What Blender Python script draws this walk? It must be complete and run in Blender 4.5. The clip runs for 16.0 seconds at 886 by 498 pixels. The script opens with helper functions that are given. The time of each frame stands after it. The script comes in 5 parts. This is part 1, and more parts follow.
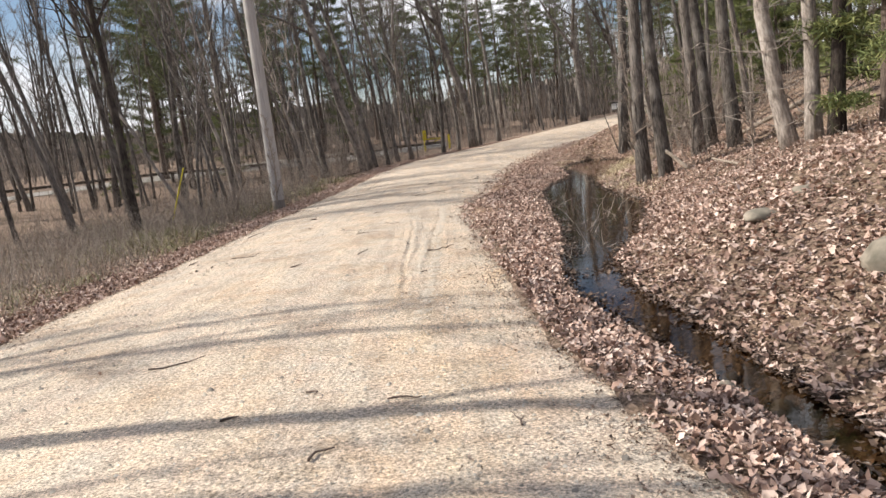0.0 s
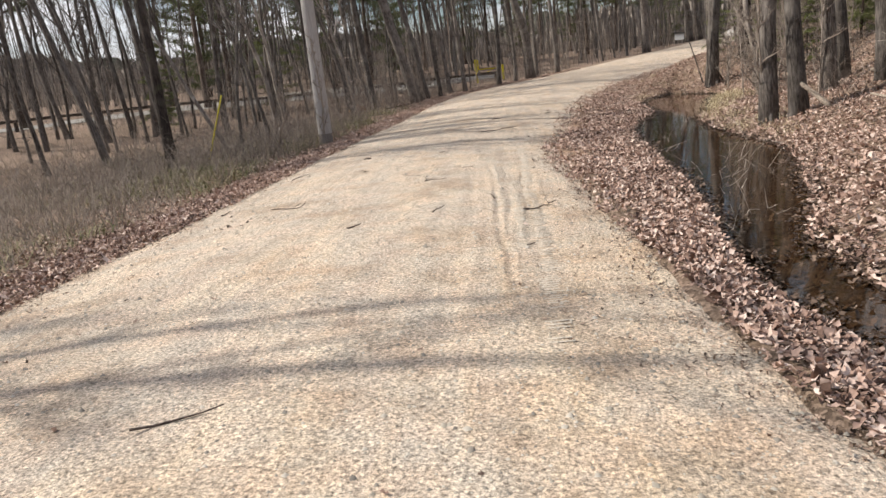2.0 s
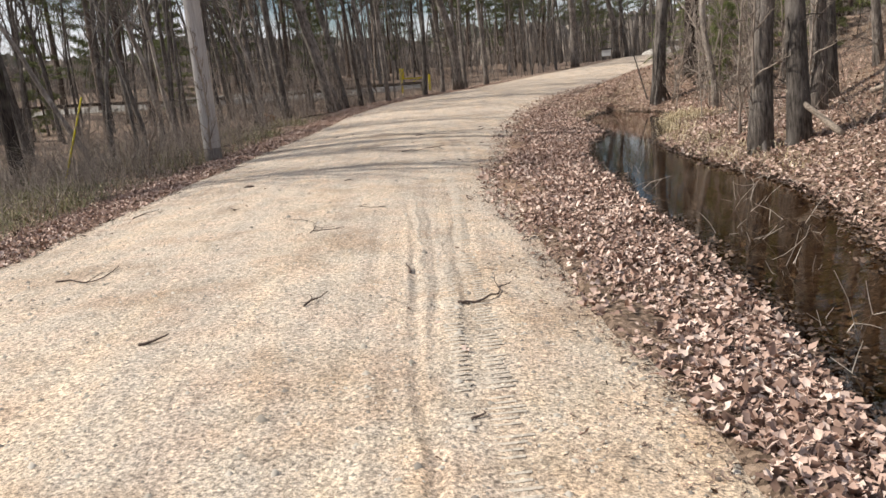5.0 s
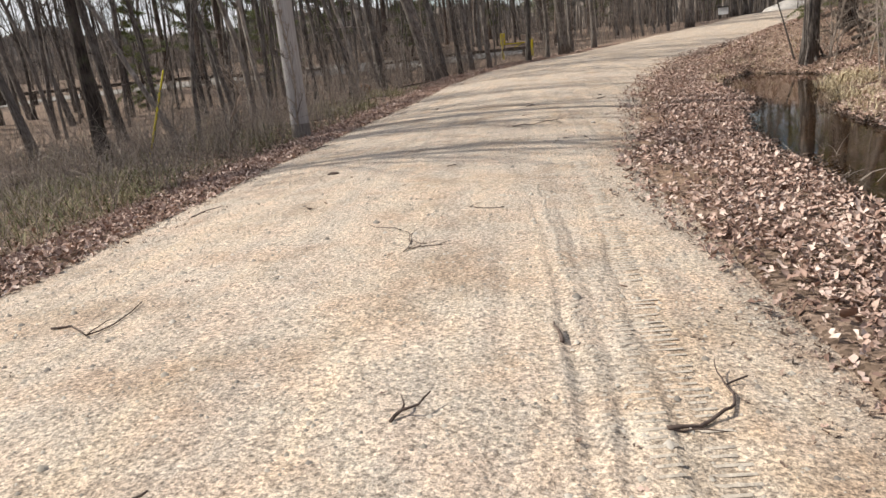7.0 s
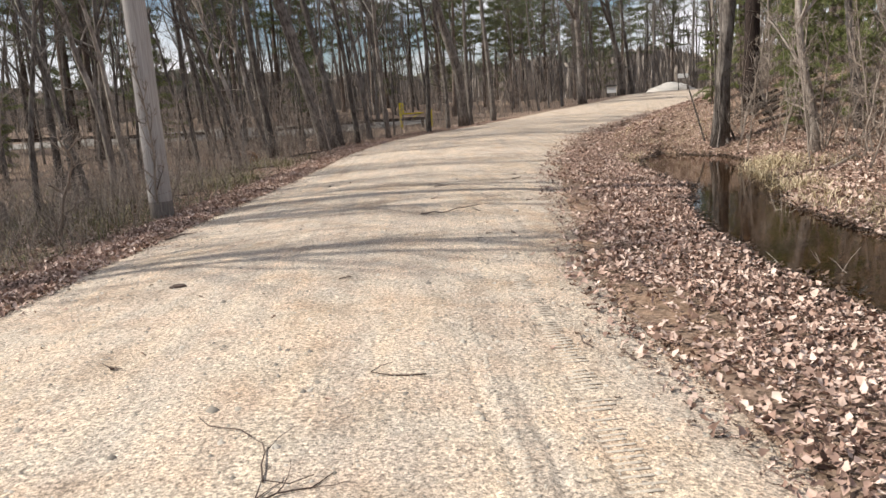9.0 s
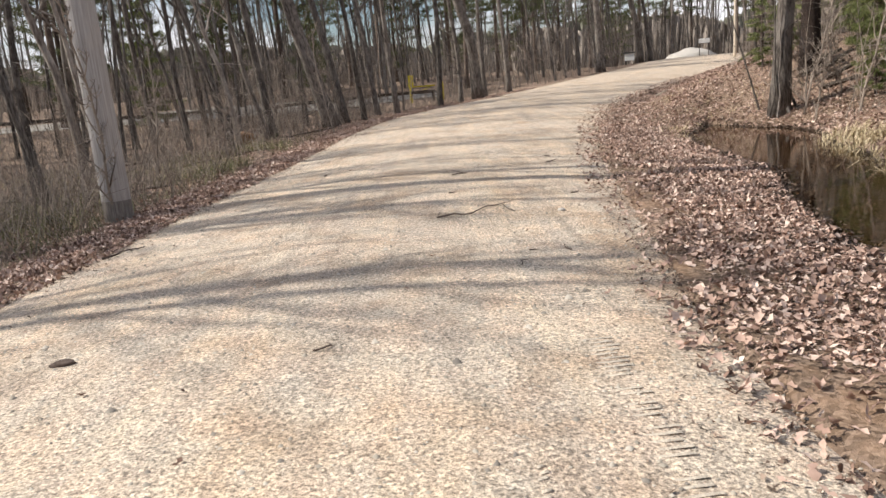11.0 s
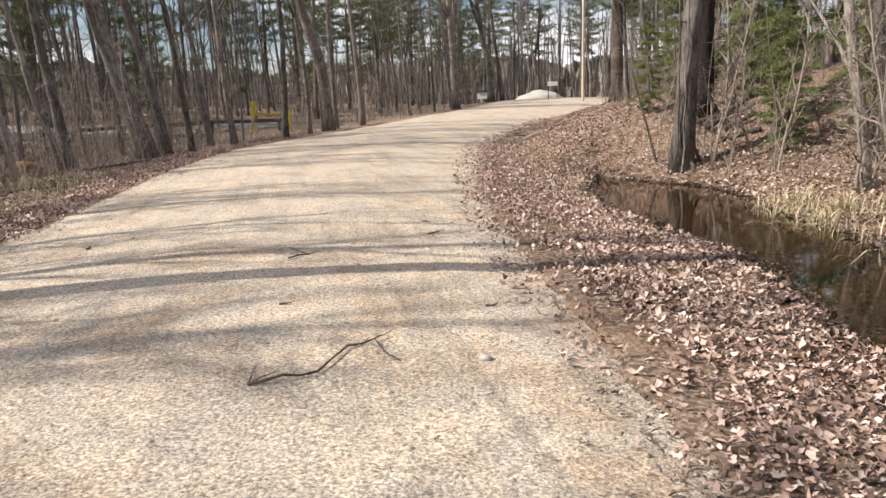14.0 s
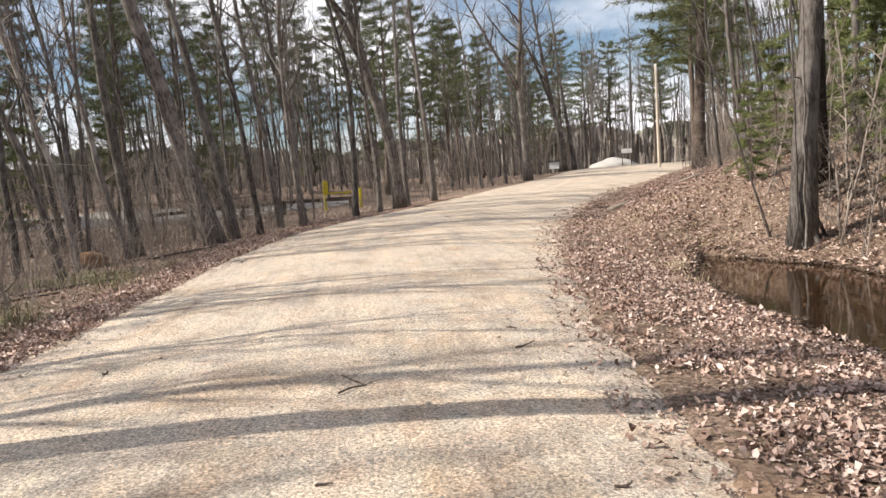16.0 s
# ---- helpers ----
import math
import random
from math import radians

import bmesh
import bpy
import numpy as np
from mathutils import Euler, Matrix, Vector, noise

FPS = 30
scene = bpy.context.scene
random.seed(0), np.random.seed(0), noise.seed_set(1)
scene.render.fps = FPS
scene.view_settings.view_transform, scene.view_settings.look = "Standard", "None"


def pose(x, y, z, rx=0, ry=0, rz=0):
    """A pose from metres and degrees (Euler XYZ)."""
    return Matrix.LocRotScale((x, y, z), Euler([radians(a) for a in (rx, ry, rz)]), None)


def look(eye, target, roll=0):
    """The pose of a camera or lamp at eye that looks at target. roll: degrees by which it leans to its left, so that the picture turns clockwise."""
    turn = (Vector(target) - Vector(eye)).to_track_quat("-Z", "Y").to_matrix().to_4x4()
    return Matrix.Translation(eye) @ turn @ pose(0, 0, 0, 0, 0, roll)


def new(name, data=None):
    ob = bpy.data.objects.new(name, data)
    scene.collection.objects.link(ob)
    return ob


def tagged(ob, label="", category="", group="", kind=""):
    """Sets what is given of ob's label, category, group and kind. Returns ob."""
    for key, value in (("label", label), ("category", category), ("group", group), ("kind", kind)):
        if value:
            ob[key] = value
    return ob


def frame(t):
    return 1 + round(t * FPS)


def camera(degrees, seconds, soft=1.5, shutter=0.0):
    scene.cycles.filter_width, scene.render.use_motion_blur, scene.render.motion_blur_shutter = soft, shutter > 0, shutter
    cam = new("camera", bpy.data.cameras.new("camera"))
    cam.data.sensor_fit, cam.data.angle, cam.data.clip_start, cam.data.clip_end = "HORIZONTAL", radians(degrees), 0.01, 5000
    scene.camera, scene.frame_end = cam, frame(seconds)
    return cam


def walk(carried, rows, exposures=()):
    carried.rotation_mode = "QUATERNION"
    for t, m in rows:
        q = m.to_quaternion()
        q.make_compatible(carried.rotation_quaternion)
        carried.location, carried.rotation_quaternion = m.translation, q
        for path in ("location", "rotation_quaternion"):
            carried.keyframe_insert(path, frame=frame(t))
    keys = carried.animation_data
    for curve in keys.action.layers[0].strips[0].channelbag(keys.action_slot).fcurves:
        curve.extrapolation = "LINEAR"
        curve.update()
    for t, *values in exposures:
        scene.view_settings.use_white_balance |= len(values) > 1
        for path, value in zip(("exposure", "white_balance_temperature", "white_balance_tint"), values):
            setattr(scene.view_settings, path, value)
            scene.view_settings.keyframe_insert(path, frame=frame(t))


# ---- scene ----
cam = camera(63.5, 16.0)
PATH = [
    (0, (1.183, -3.463, 1.656), (1.135, -1.488, 1.348), -6.7),
    (0.5, (0.969, -2.799, 1.601), (0.933, -0.852, 1.146), 0.6),
    (1, (0.793, -2.15, 1.612), (0.767, -0.201, 1.168), -5.9),
    (1.5, (0.571, -1.564, 1.58), (0.347, 0.352, 1.052), -5.8),
    (2, (0.455, -0.905, 1.608), (0.275, 1.029, 1.133), -6.0),
    (2.5, (0.378, -0.298, 1.586), (0.234, 1.637, 1.101), -4.0),
    (3, (0.324, 0.364, 1.579), (0.114, 2.297, 1.112), -5.5),
    (3.5, (0.465, 1.053, 1.531), (0.377, 3.001, 1.084), -5.1),
    (3.7, (0.487, 1.287, 1.525), (0.529, 3.236, 1.079), -4.5),
    (5.8, (0.524, 3.484, 1.415), (0.51, 5.413, 0.885), -3.0),
    (6, (0.377, 3.695, 1.385), (0.143, 5.583, 0.768), -3.5),
    (6.5, (0.222, 4.299, 1.429), (-0.157, 6.174, 0.845), -7.1),
    (7, (0.199, 4.92, 1.419), (-0.044, 6.834, 0.892), -5.6),
    (7.3, (0.193, 5.304, 1.404), (0.134, 7.248, 0.937), -3.4),
    (7.5, (0.208, 5.588, 1.426), (0.22, 7.538, 0.979), -2.6),
    (8, (0.121, 6.142, 1.419), (0.028, 8.078, 0.926), -1.4),
    (8.5, (0.015, 6.809, 1.407), (-0.098, 8.733, 0.872), -4.5),
    (9, (0.009, 7.443, 1.478), (0.065, 9.407, 1.105), -3.5),
    (9.2, (-0.04, 7.661, 1.466), (0.003, 9.628, 1.107), -2.6),
    (11.3, (-0.008, 10.462, 1.455), (0.005, 12.412, 1.008), -4.9),
    (11.5, (0.005, 10.754, 1.431), (-0.059, 12.71, 1.019), -2.0),
    (12, (0.206, 11.555, 1.443), (0.246, 13.531, 1.138), -1.1),
    (12.5, (0.353, 12.295, 1.441), (0.672, 14.251, 1.171), 1.2),
    (13, (0.351, 12.916, 1.47), (0.751, 14.848, 1.144), -1.9),
    (13.5, (0.231, 13.456, 1.478), (0.525, 15.392, 1.074), -2.9),
    (14, (0.259, 14.053, 1.499), (0.695, 15.967, 1.118), -1.8),
    (14.5, (0.343, 14.463, 1.559), (0.818, 16.379, 1.238), -2.4),
    (15, (0.291, 14.949, 1.502), (0.591, 16.885, 1.098), -3.5),
    (15.5, (0.341, 15.4, 1.585), (0.587, 17.355, 1.24), -4.5),
    (16, (0.5, 15.762, 1.637), (0.751, 17.738, 1.459), -3.8),
]
walk(cam, [(t, look(eye, target, roll)) for t, eye, target, roll in PATH], ((0, 0.34), (0.5, 0.27), (1.5, 0.15), (2.0, 0.14), (3.0, 0.2), (3.5, 0.18), (6, 0.08), (6.5, 0.0), (7, 0.09), (8, 0.12), (8.5, 0.06), (9, 0.22), (11.5, 0.3), (12.5, 0.44), (13, 0.42), (13.5, 0.38), (14.5, 0.4), (16, 0.46)))
# ---- light ----
SUN_EL = radians(40)
world = bpy.data.worlds.new("world")
scene.world = world
world.use_nodes = True
wn, wl_ = world.node_tree.nodes, world.node_tree.links
bg = wn["Background"]
bg.inputs[1].default_value = 0.09
sky = wn.new("ShaderNodeTexSky")
sky.sky_type, sky.sun_disc = "NISHITA", False
sky.sun_elevation, sky.sun_rotation = SUN_EL, radians(-90)
sky.dust_density, sky.ozone_density = 1.0, 2.0
cloud = wn.new("ShaderNodeTexNoise")
cloud.inputs["Scale"].default_value, cloud.inputs["Detail"].default_value = 3.2, 6
wmap = wn.new("ShaderNodeMapping")
wmap.inputs["Scale"].default_value = (1, 1, 2.5)
wtc = wn.new("ShaderNodeTexCoord")
wramp = wn.new("ShaderNodeValToRGB")
wramp.color_ramp.elements[0].position, wramp.color_ramp.elements[1].position = 0.42, 0.62
wmix = wn.new("ShaderNodeMix")
wmix.data_type = "RGBA"
wmix.inputs["B"].default_value = (10.0, 9.9, 10.3, 1)
wl_.new(wtc.outputs["Generated"], wmap.inputs[0])
wl_.new(wmap.outputs[0], cloud.inputs["Vector"])
wl_.new(cloud.outputs[0], wramp.inputs[0])
wl_.new(wramp.outputs[0], wmix.inputs["Factor"])
wl_.new(sky.outputs[0], wmix.inputs["A"])
wl_.new(wmix.outputs["Result"], bg.inputs[0])
sun = new("sun", bpy.data.lights.new("sun", "SUN"))
sun.data.energy, sun.data.angle, sun.data.color = 5.2, radians(0.55), (1.0, 0.935, 0.84)
sun.matrix_world = look((-math.cos(SUN_EL) * 50, 1.5, math.sin(SUN_EL) * 50), (0, 0, 0))

# ---- materials ----
def material(name, rough=0.85):
    m = bpy.data.materials.new(name)
    m.use_nodes = True
    n, l = m.node_tree.nodes, m.node_tree.links
    b = n["Principled BSDF"]
    b.inputs["Roughness"].default_value = rough
    b.inputs["Specular IOR Level"].default_value = 0.25
    return m, n, l, b

def noise_node(n, l, scale, detail=4, stretch=None, space="Object", rough=0.55):
    t = n.new("ShaderNodeTexNoise")
    t.inputs["Scale"].default_value, t.inputs["Detail"].default_value, t.inputs["Roughness"].default_value = scale, detail, rough
    tc = n.new("ShaderNodeTexCoord")
    mp = n.new("ShaderNodeMapping")
    mp.inputs["Scale"].default_value = stretch or (1, 1, 1)
    l.new(tc.outputs[space], mp.inputs[0])
    l.new(mp.outputs[0], t.inputs["Vector"])
    return t.outputs[0]

def ramp(n, l, fac, *stops):
    r = n.new("ShaderNodeValToRGB")
    e = r.color_ramp.elements
    while len(e) < len(stops):
        e.new(0.5)
    for k, (p, c) in enumerate(stops):
        e[k].position, e[k].color = p, (*c, 1)
    l.new(fac, r.inputs[0])
    return r.outputs[0]

def blend(n, l, a, b, fac, mode="MIX"):
    x = n.new("ShaderNodeMix")
    x.data_type, x.blend_type = "RGBA", mode
    for key, v in (("A", a), ("B", b), ("Factor", fac)):
        if isinstance(v, (int, float)):
            x.inputs[key].default_value = v
        elif isinstance(v, tuple):
            x.inputs[key].default_value = (*v, 1)
        else:
            l.new(v, x.inputs[key])
    return x.outputs["Result"]

def bump(n, l, b, height, strength=0.5, dist=0.02):
    k = n.new("ShaderNodeBump")
    k.inputs["Strength"].default_value, k.inputs["Distance"].default_value = strength, dist
    l.new(height, k.inputs["Height"])
    l.new(k.outputs[0], b.inputs["Normal"])

def patches(n, l, c, places, tint, most, edge=0.06):
    """Earth of another tint in ragged patches: (x, y, half width, half length)."""
    for x, y, rx, ry in places:
        tc, mp, ln = n.new("ShaderNodeTexCoord"), n.new("ShaderNodeMapping"), n.new("ShaderNodeVectorMath")
        mp.vector_type = "TEXTURE"
        mp.inputs["Location"].default_value = (x, y, 0)
        mp.inputs["Scale"].default_value = (rx, ry, 3)
        ln.operation = "LENGTH"
        l.new(tc.outputs["Object"], mp.inputs[0])
        l.new(mp.outputs[0], ln.inputs[0])
        ragged = n.new("ShaderNodeMath")
        ragged.operation = "MULTIPLY_ADD"
        l.new(noise_node(n, l, 3.2, 5, rough=0.7), ragged.inputs[0])
        ragged.inputs[1].default_value = 1.3
        l.new(ln.outputs["Value"], ragged.inputs[2])
        half = n.new("ShaderNodeMath")
        half.operation = "MULTIPLY"
        half.inputs[1].default_value = 0.5
        l.new(ragged.outputs[0], half.inputs[0])
        k = ramp(n, l, half.outputs[0], (0.5 - edge, (most,) * 3), (0.5, (0, 0, 0)))
        c = blend(n, l, c, tint, k)
    return c

RUST_TINT = (0.40, 0.255, 0.16)
SANDY_TINT = (1.02, 0.935, 0.81)
SANDY = ((0.9, 4.0, 3.4, 20.0), (0.9, 21.0, 1.8, 12.0), (0.2, -1.0, 2.4, 4.0))
RUST = ((2.45, 18.8, 1.5, 3.2), (1.85, 12.6, 1.1, 2.6), (1.9, 15.6, 0.7, 1.6))

def road_material():
    m, n, l, b = material("gravel_road", 0.95)
    patch = noise_node(n, l, 0.55, 5)
    track = noise_node(n, l, 1.0, 5, (1.5, 0.3, 1))
    grain = noise_node(n, l, 46, 3, rough=0.7)
    fine = noise_node(n, l, 150, 2, rough=0.7)
    base = ramp(n, l, patch, (0.3, (0.51, 0.46, 0.4)), (0.7, (0.65, 0.585, 0.505)))
    sand = ramp(n, l, track, (0.42, (0.56, 0.52, 0.47)), (0.62, (0.7, 0.62, 0.515)))
    c = blend(n, l, base, sand, 0.55)
    speck = ramp(n, l, grain, (0.34, (0.4, 0.385, 0.37)), (0.48, (0.9, 0.9, 0.9)), (0.62, (1.3, 1.28, 1.26)))
    c = blend(n, l, c, speck, 0.95, "MULTIPLY")
    speck2 = ramp(n, l, fine, (0.33, (0.5, 0.48, 0.46)), (0.5, (1, 1, 1)))
    c = blend(n, l, c, speck2, 0.75, "MULTIPLY")
    clump = noise_node(n, l, 24, 4, rough=0.7)
    c = blend(n, l, c, ramp(n, l, clump, (0.34, (0.66, 0.64, 0.63)), (0.5, (1, 1, 1)), (0.66, (1.16, 1.12, 1.08))), 0.8, "MULTIPLY")
    for scale, mix in ((62, 0.6), (105, 0.55)):
        chip = n.new("ShaderNodeTexVoronoi")
        chip.inputs["Scale"].default_value = scale
        tc = n.new("ShaderNodeTexCoord")
        l.new(tc.outputs["Object"], chip.inputs["Vector"])
        pick = n.new("ShaderNodeSeparateColor")
        l.new(chip.outputs["Color"], pick.inputs[0])
        c = blend(n, l, c, ramp(n, l, pick.outputs[0], (0.0, (0.42, 0.4, 0.38)), (0.22, (0.86, 0.84, 0.82)), (0.7, (1.08, 1.04, 0.98)), (1.0, (1.4, 1.36, 1.3))), mix, "MULTIPLY")
    pink = noise_node(n, l, 2.2, 4)
    c = blend(n, l, c, ramp(n, l, pink, (0.4, (1, 1, 1)), (0.65, (1.08, 0.98, 0.93))), 0.7, "MULTIPLY")
    rut = noise_node(n, l, 1.0, 5, (5.5, 0.3, 1))
    c = blend(n, l, c, ramp(n, l, rut, (0.36, (0.72, 0.70, 0.68)), (0.5, (1, 1, 1)), (0.64, (1.18, 1.12, 1.02))), 0.38, "MULTIPLY")
    damp = noise_node(n, l, 0.9, 5, rough=0.65)
    c = blend(n, l, c, ramp(n, l, damp, (0.34, (0.72, 0.66, 0.6)), (0.52, (1, 1, 1))), 0.8, "MULTIPLY")
    c = blend(n, l, c, patches(n, l, (1.0, 1.0, 1.0), SANDY, SANDY_TINT, 1.0, 0.42), 1.0, "MULTIPLY")
    l.new(patches(n, l, c, RUST, RUST_TINT, 0.5, 0.16), b.inputs["Base Color"])
    bump(n, l, b, grain, 0.65, 0.018)
    return m

def soil_material():
    m, n, l, b = material("forest_floor", 0.95)
    big = noise_node(n, l, 0.5, 5)
    mid = noise_node(n, l, 16, 6, rough=0.75)
    leaf = n.new("ShaderNodeTexVoronoi")
    leaf.inputs["Scale"].default_value = 34
    tc = n.new("ShaderNodeTexCoord")
    l.new(tc.outputs["Object"], leaf.inputs["Vector"])
    sep = n.new("ShaderNodeSeparateColor")
    l.new(leaf.outputs["Color"], sep.inputs[0])
    c = ramp(n, l, sep.outputs[0], (0.0, (0.12, 0.088, 0.068)), (0.5, (0.26, 0.195, 0.155)), (1.0, (0.42, 0.325, 0.265)))
    g = ramp(n, l, big, (0.35, (0.75, 0.72, 0.62)), (0.65, (1.05, 1.0, 0.95)))
    c = blend(n, l, c, g, 0.8, "MULTIPLY")
    d = ramp(n, l, mid, (0.3, (0.5, 0.47, 0.44)), (0.6, (1.15, 1.12, 1.1)))
    c = blend(n, l, c, d, 0.8, "MULTIPLY")
    l.new(patches(n, l, c, RUST, RUST_TINT, 0.5, 0.16), b.inputs["Base Color"])
    bump(n, l, b, mid, 0.8, 0.05)
    return m

def island_material(name, *stops, rough=0.8):
    m, n, l, b = material(name, rough)
    g = n.new("ShaderNodeNewGeometry")
    c = ramp(n, l, g.outputs["Random Per Island"], *stops)
    c = blend(n, l, c, ramp(n, l, noise_node(n, l, 30, 3), (0.3, (0.7, 0.68, 0.66)), (0.65, (1, 1, 1))), 0.7, "MULTIPLY")
    l.new(c, b.inputs["Base Color"])
    return m

def bark_material(name, dark, light, streak=(14, 14, 2.6), lichen=0.0):
    m, n, l, b = material(name, 0.92)
    s = noise_node(n, l, 1.6, 6, streak, rough=0.65)
    plates = noise_node(n, l, 1.0, 5, (38, 38, 7), rough=0.7)
    c = ramp(n, l, s, (0.34, dark), (0.66, light))
    c = blend(n, l, c, ramp(n, l, plates, (0.36, (0.5, 0.48, 0.46)), (0.52, (1, 1, 1)), (0.68, (1.3, 1.28, 1.25))), 0.85, "MULTIPLY")
    oi = n.new("ShaderNodeObjectInfo")
    v = ramp(n, l, oi.outputs["Random"], (0, (0.52, 0.505, 0.495)), (1, (1.22, 1.19, 1.17)))
    c = blend(n, l, c, v, 1.0, "MULTIPLY")
    patch = noise_node(n, l, 1.1, 4)
    c = blend(n, l, c, tuple(min(1, x * 1.25 + 0.03) for x in light), ramp(n, l, patch, (0.5, (0, 0, 0)), (0.72, (0.65, 0.65, 0.65))))
    if lichen:
        c = blend(n, l, c, (0.16, 0.19, 0.09), ramp(n, l, noise_node(n, l, 2.3, 5), (0.55, (0, 0, 0)), (0.75, (lichen,) * 3)))
    l.new(c, b.inputs["Base Color"])
    bump(n, l, b, plates, 0.9, 0.03)
    return m

def plain_material(name, c1, c2, scale=8, rough=0.7, stretch=None, relief=0.3, metal=0.0):
    m, n, l, b = material(name, rough)
    s = noise_node(n, l, scale, 5, stretch)
    l.new(ramp(n, l, s, (0.3, c1), (0.7, c2)), b.inputs["Base Color"])
    b.inputs["Metallic"].default_value = metal
    bump(n, l, b, s, relief, 0.01)
    return m

def water_material():
    m = bpy.data.materials.new("still_water")
    m.use_nodes = True
    n, l = m.node_tree.nodes, m.node_tree.links
    n.remove(n["Principled BSDF"])
    tr, gl, mx, fr = (n.new("ShaderNode" + k) for k in ("BsdfTransparent", "BsdfGlossy", "MixShader", "Fresnel"))
    tr.inputs[0].default_value = (0.17, 0.13, 0.085, 1)
    gl.inputs["Roughness"].default_value = 0.03
    gl.inputs["Color"].default_value = (1, 1, 1, 1)
    fr.inputs["IOR"].default_value = 1.36
    k = n.new("ShaderNodeBump")
    k.inputs["Strength"].default_value, k.inputs["Distance"].default_value = 0.12, 0.01
    l.new(noise_node(n, l, 7, 3), k.inputs["Height"])
    l.new(k.outputs[0], gl.inputs["Normal"])
    l.new(k.outputs[0], fr.inputs["Normal"])
    l.new(fr.outputs[0], mx.inputs[0])
    l.new(tr.outputs[0], mx.inputs[1])
    l.new(gl.outputs[0], mx.inputs[2])
    l.new(mx.outputs[0], n["Material Output"].inputs[0])
    return m

ROAD = road_material()
SOIL = soil_material()
WATER = water_material()
LEAVES = island_material("dead_leaves", (0.0, (0.13, 0.08, 0.06)), (0.3, (0.36, 0.24, 0.19)), (0.7, (0.57, 0.415, 0.345)), (1.0, (0.78, 0.635, 0.55)))
SCRAPS = island_material("leaf_scraps", (0.0, (0.09, 0.065, 0.05)), (0.5, (0.25, 0.18, 0.14)), (1.0, (0.5, 0.38, 0.3)))
GRASS = island_material("dry_grass", (0.0, (0.26, 0.2, 0.11)), (0.5, (0.54, 0.44, 0.28)), (1.0, (0.76, 0.66, 0.47)))
WEEDS = island_material("rough_weeds", (0.0, (0.07, 0.075, 0.032)), (0.5, (0.18, 0.19, 0.08)), (1.0, (0.46, 0.38, 0.25)))
BRUSH = island_material("bare_brush", (0.0, (0.12, 0.095, 0.08)), (1.0, (0.46, 0.39, 0.33)))
NEEDLES = island_material("pine_needles", (0.0, (0.055, 0.072, 0.034)), (0.6, (0.125, 0.145, 0.06)), (1.0, (0.22, 0.225, 0.09)), rough=0.6)
HEMLOCK = island_material("hemlock_needles", (0.0, (0.085, 0.11, 0.04)), (0.6, (0.18, 0.21, 0.075)), (1.0, (0.32, 0.33, 0.13)), rough=0.6)
PEBBLE = island_material("gravel_stones", (0.0, (0.2, 0.18, 0.16)), (0.5, (0.40, 0.36, 0.30)), (1.0, (0.58, 0.53, 0.46)))
BARK = bark_material("grey_bark", (0.052, 0.045, 0.041), (0.265, 0.238, 0.215))
BARK_DARK = bark_material("dark_bark", (0.03, 0.024, 0.02), (0.11, 0.088, 0.075), lichen=0.35)
BARK_BLACK = bark_material("black_bark", (0.012, 0.009, 0.008), (0.06, 0.043, 0.036))
BARK_PALE = bark_material("pale_bark", (0.2, 0.17, 0.15), (0.52, 0.47, 0.42))
BARK_PINE = bark_material("pine_bark", (0.06, 0.045, 0.038), (0.2, 0.155, 0.13), lichen=0.3)
POLEWOOD = plain_material("weathered_pole_wood", (0.3, 0.275, 0.26), (0.5, 0.47, 0.45), 3, 0.85, (16, 16, 0.6), 0.6)
TAR = plain_material("tarred_wood", (0.14, 0.12, 0.105), (0.3, 0.265, 0.24), 6, 0.8, (8, 8, 1))
# pole wood made brighter and warmer: sunlight on the far pole, put into its colour
POLE_SUNLIT = plain_material("sunlit_pole_wood", (0.45, 0.38, 0.30), (0.68, 0.60, 0.5), 3, 0.85, (16, 16, 0.6), 0.5)
DEADWOOD = plain_material("dead_wood", (0.15, 0.12, 0.095), (0.44, 0.37, 0.3), 4, 0.9, (9, 9, 9), 0.6)
STICKWOOD = plain_material("stick_bark", (0.05, 0.036, 0.03), (0.16, 0.12, 0.10), 20, 0.9)
YELLOW = plain_material("yellow_paint", (0.5, 0.41, 0.02), (0.68, 0.57, 0.04), 6, 0.5, None, 0.1)
RAILWOOD = plain_material("dark_timber", (0.03, 0.025, 0.022), (0.095, 0.075, 0.06), 4, 0.9, (2, 14, 14), 0.5)
STONE = plain_material("field_stone", (0.12, 0.11, 0.085), (0.36, 0.31, 0.25), 5, 0.9, None, 0.8)
PALEGRAVEL = plain_material("pale_gravel", (0.34, 0.32, 0.29), (0.56, 0.53, 0.49), 8, 0.95, None, 0.8)
WHITE = plain_material("white_paint", (0.72, 0.72, 0.7), (0.82, 0.82, 0.8), 5, 0.6, None, 0.05)
BLACK = plain_material("black_paint", (0.02, 0.02, 0.02), (0.05, 0.05, 0.05), 5, 0.6, None, 0.05)
ASPHALT = plain_material("worn_asphalt", (0.22, 0.205, 0.185), (0.36, 0.34, 0.31), 3, 0.9, None, 0.3)
DAMP = plain_material("pressed_damp_grit", (0.38, 0.33, 0.275), (0.64, 0.565, 0.465), 45, 0.95, None, 0.8)
STEEL = plain_material("steel_wire", (0.25, 0.25, 0.25), (0.4, 0.4, 0.4), 8, 0.4, None, 0.05, 1.0)

# ---- the lie of the land ----
def table(y, rows, col):
    return np.interp(y, [r[0] for r in rows], [r[col] for r in rows])

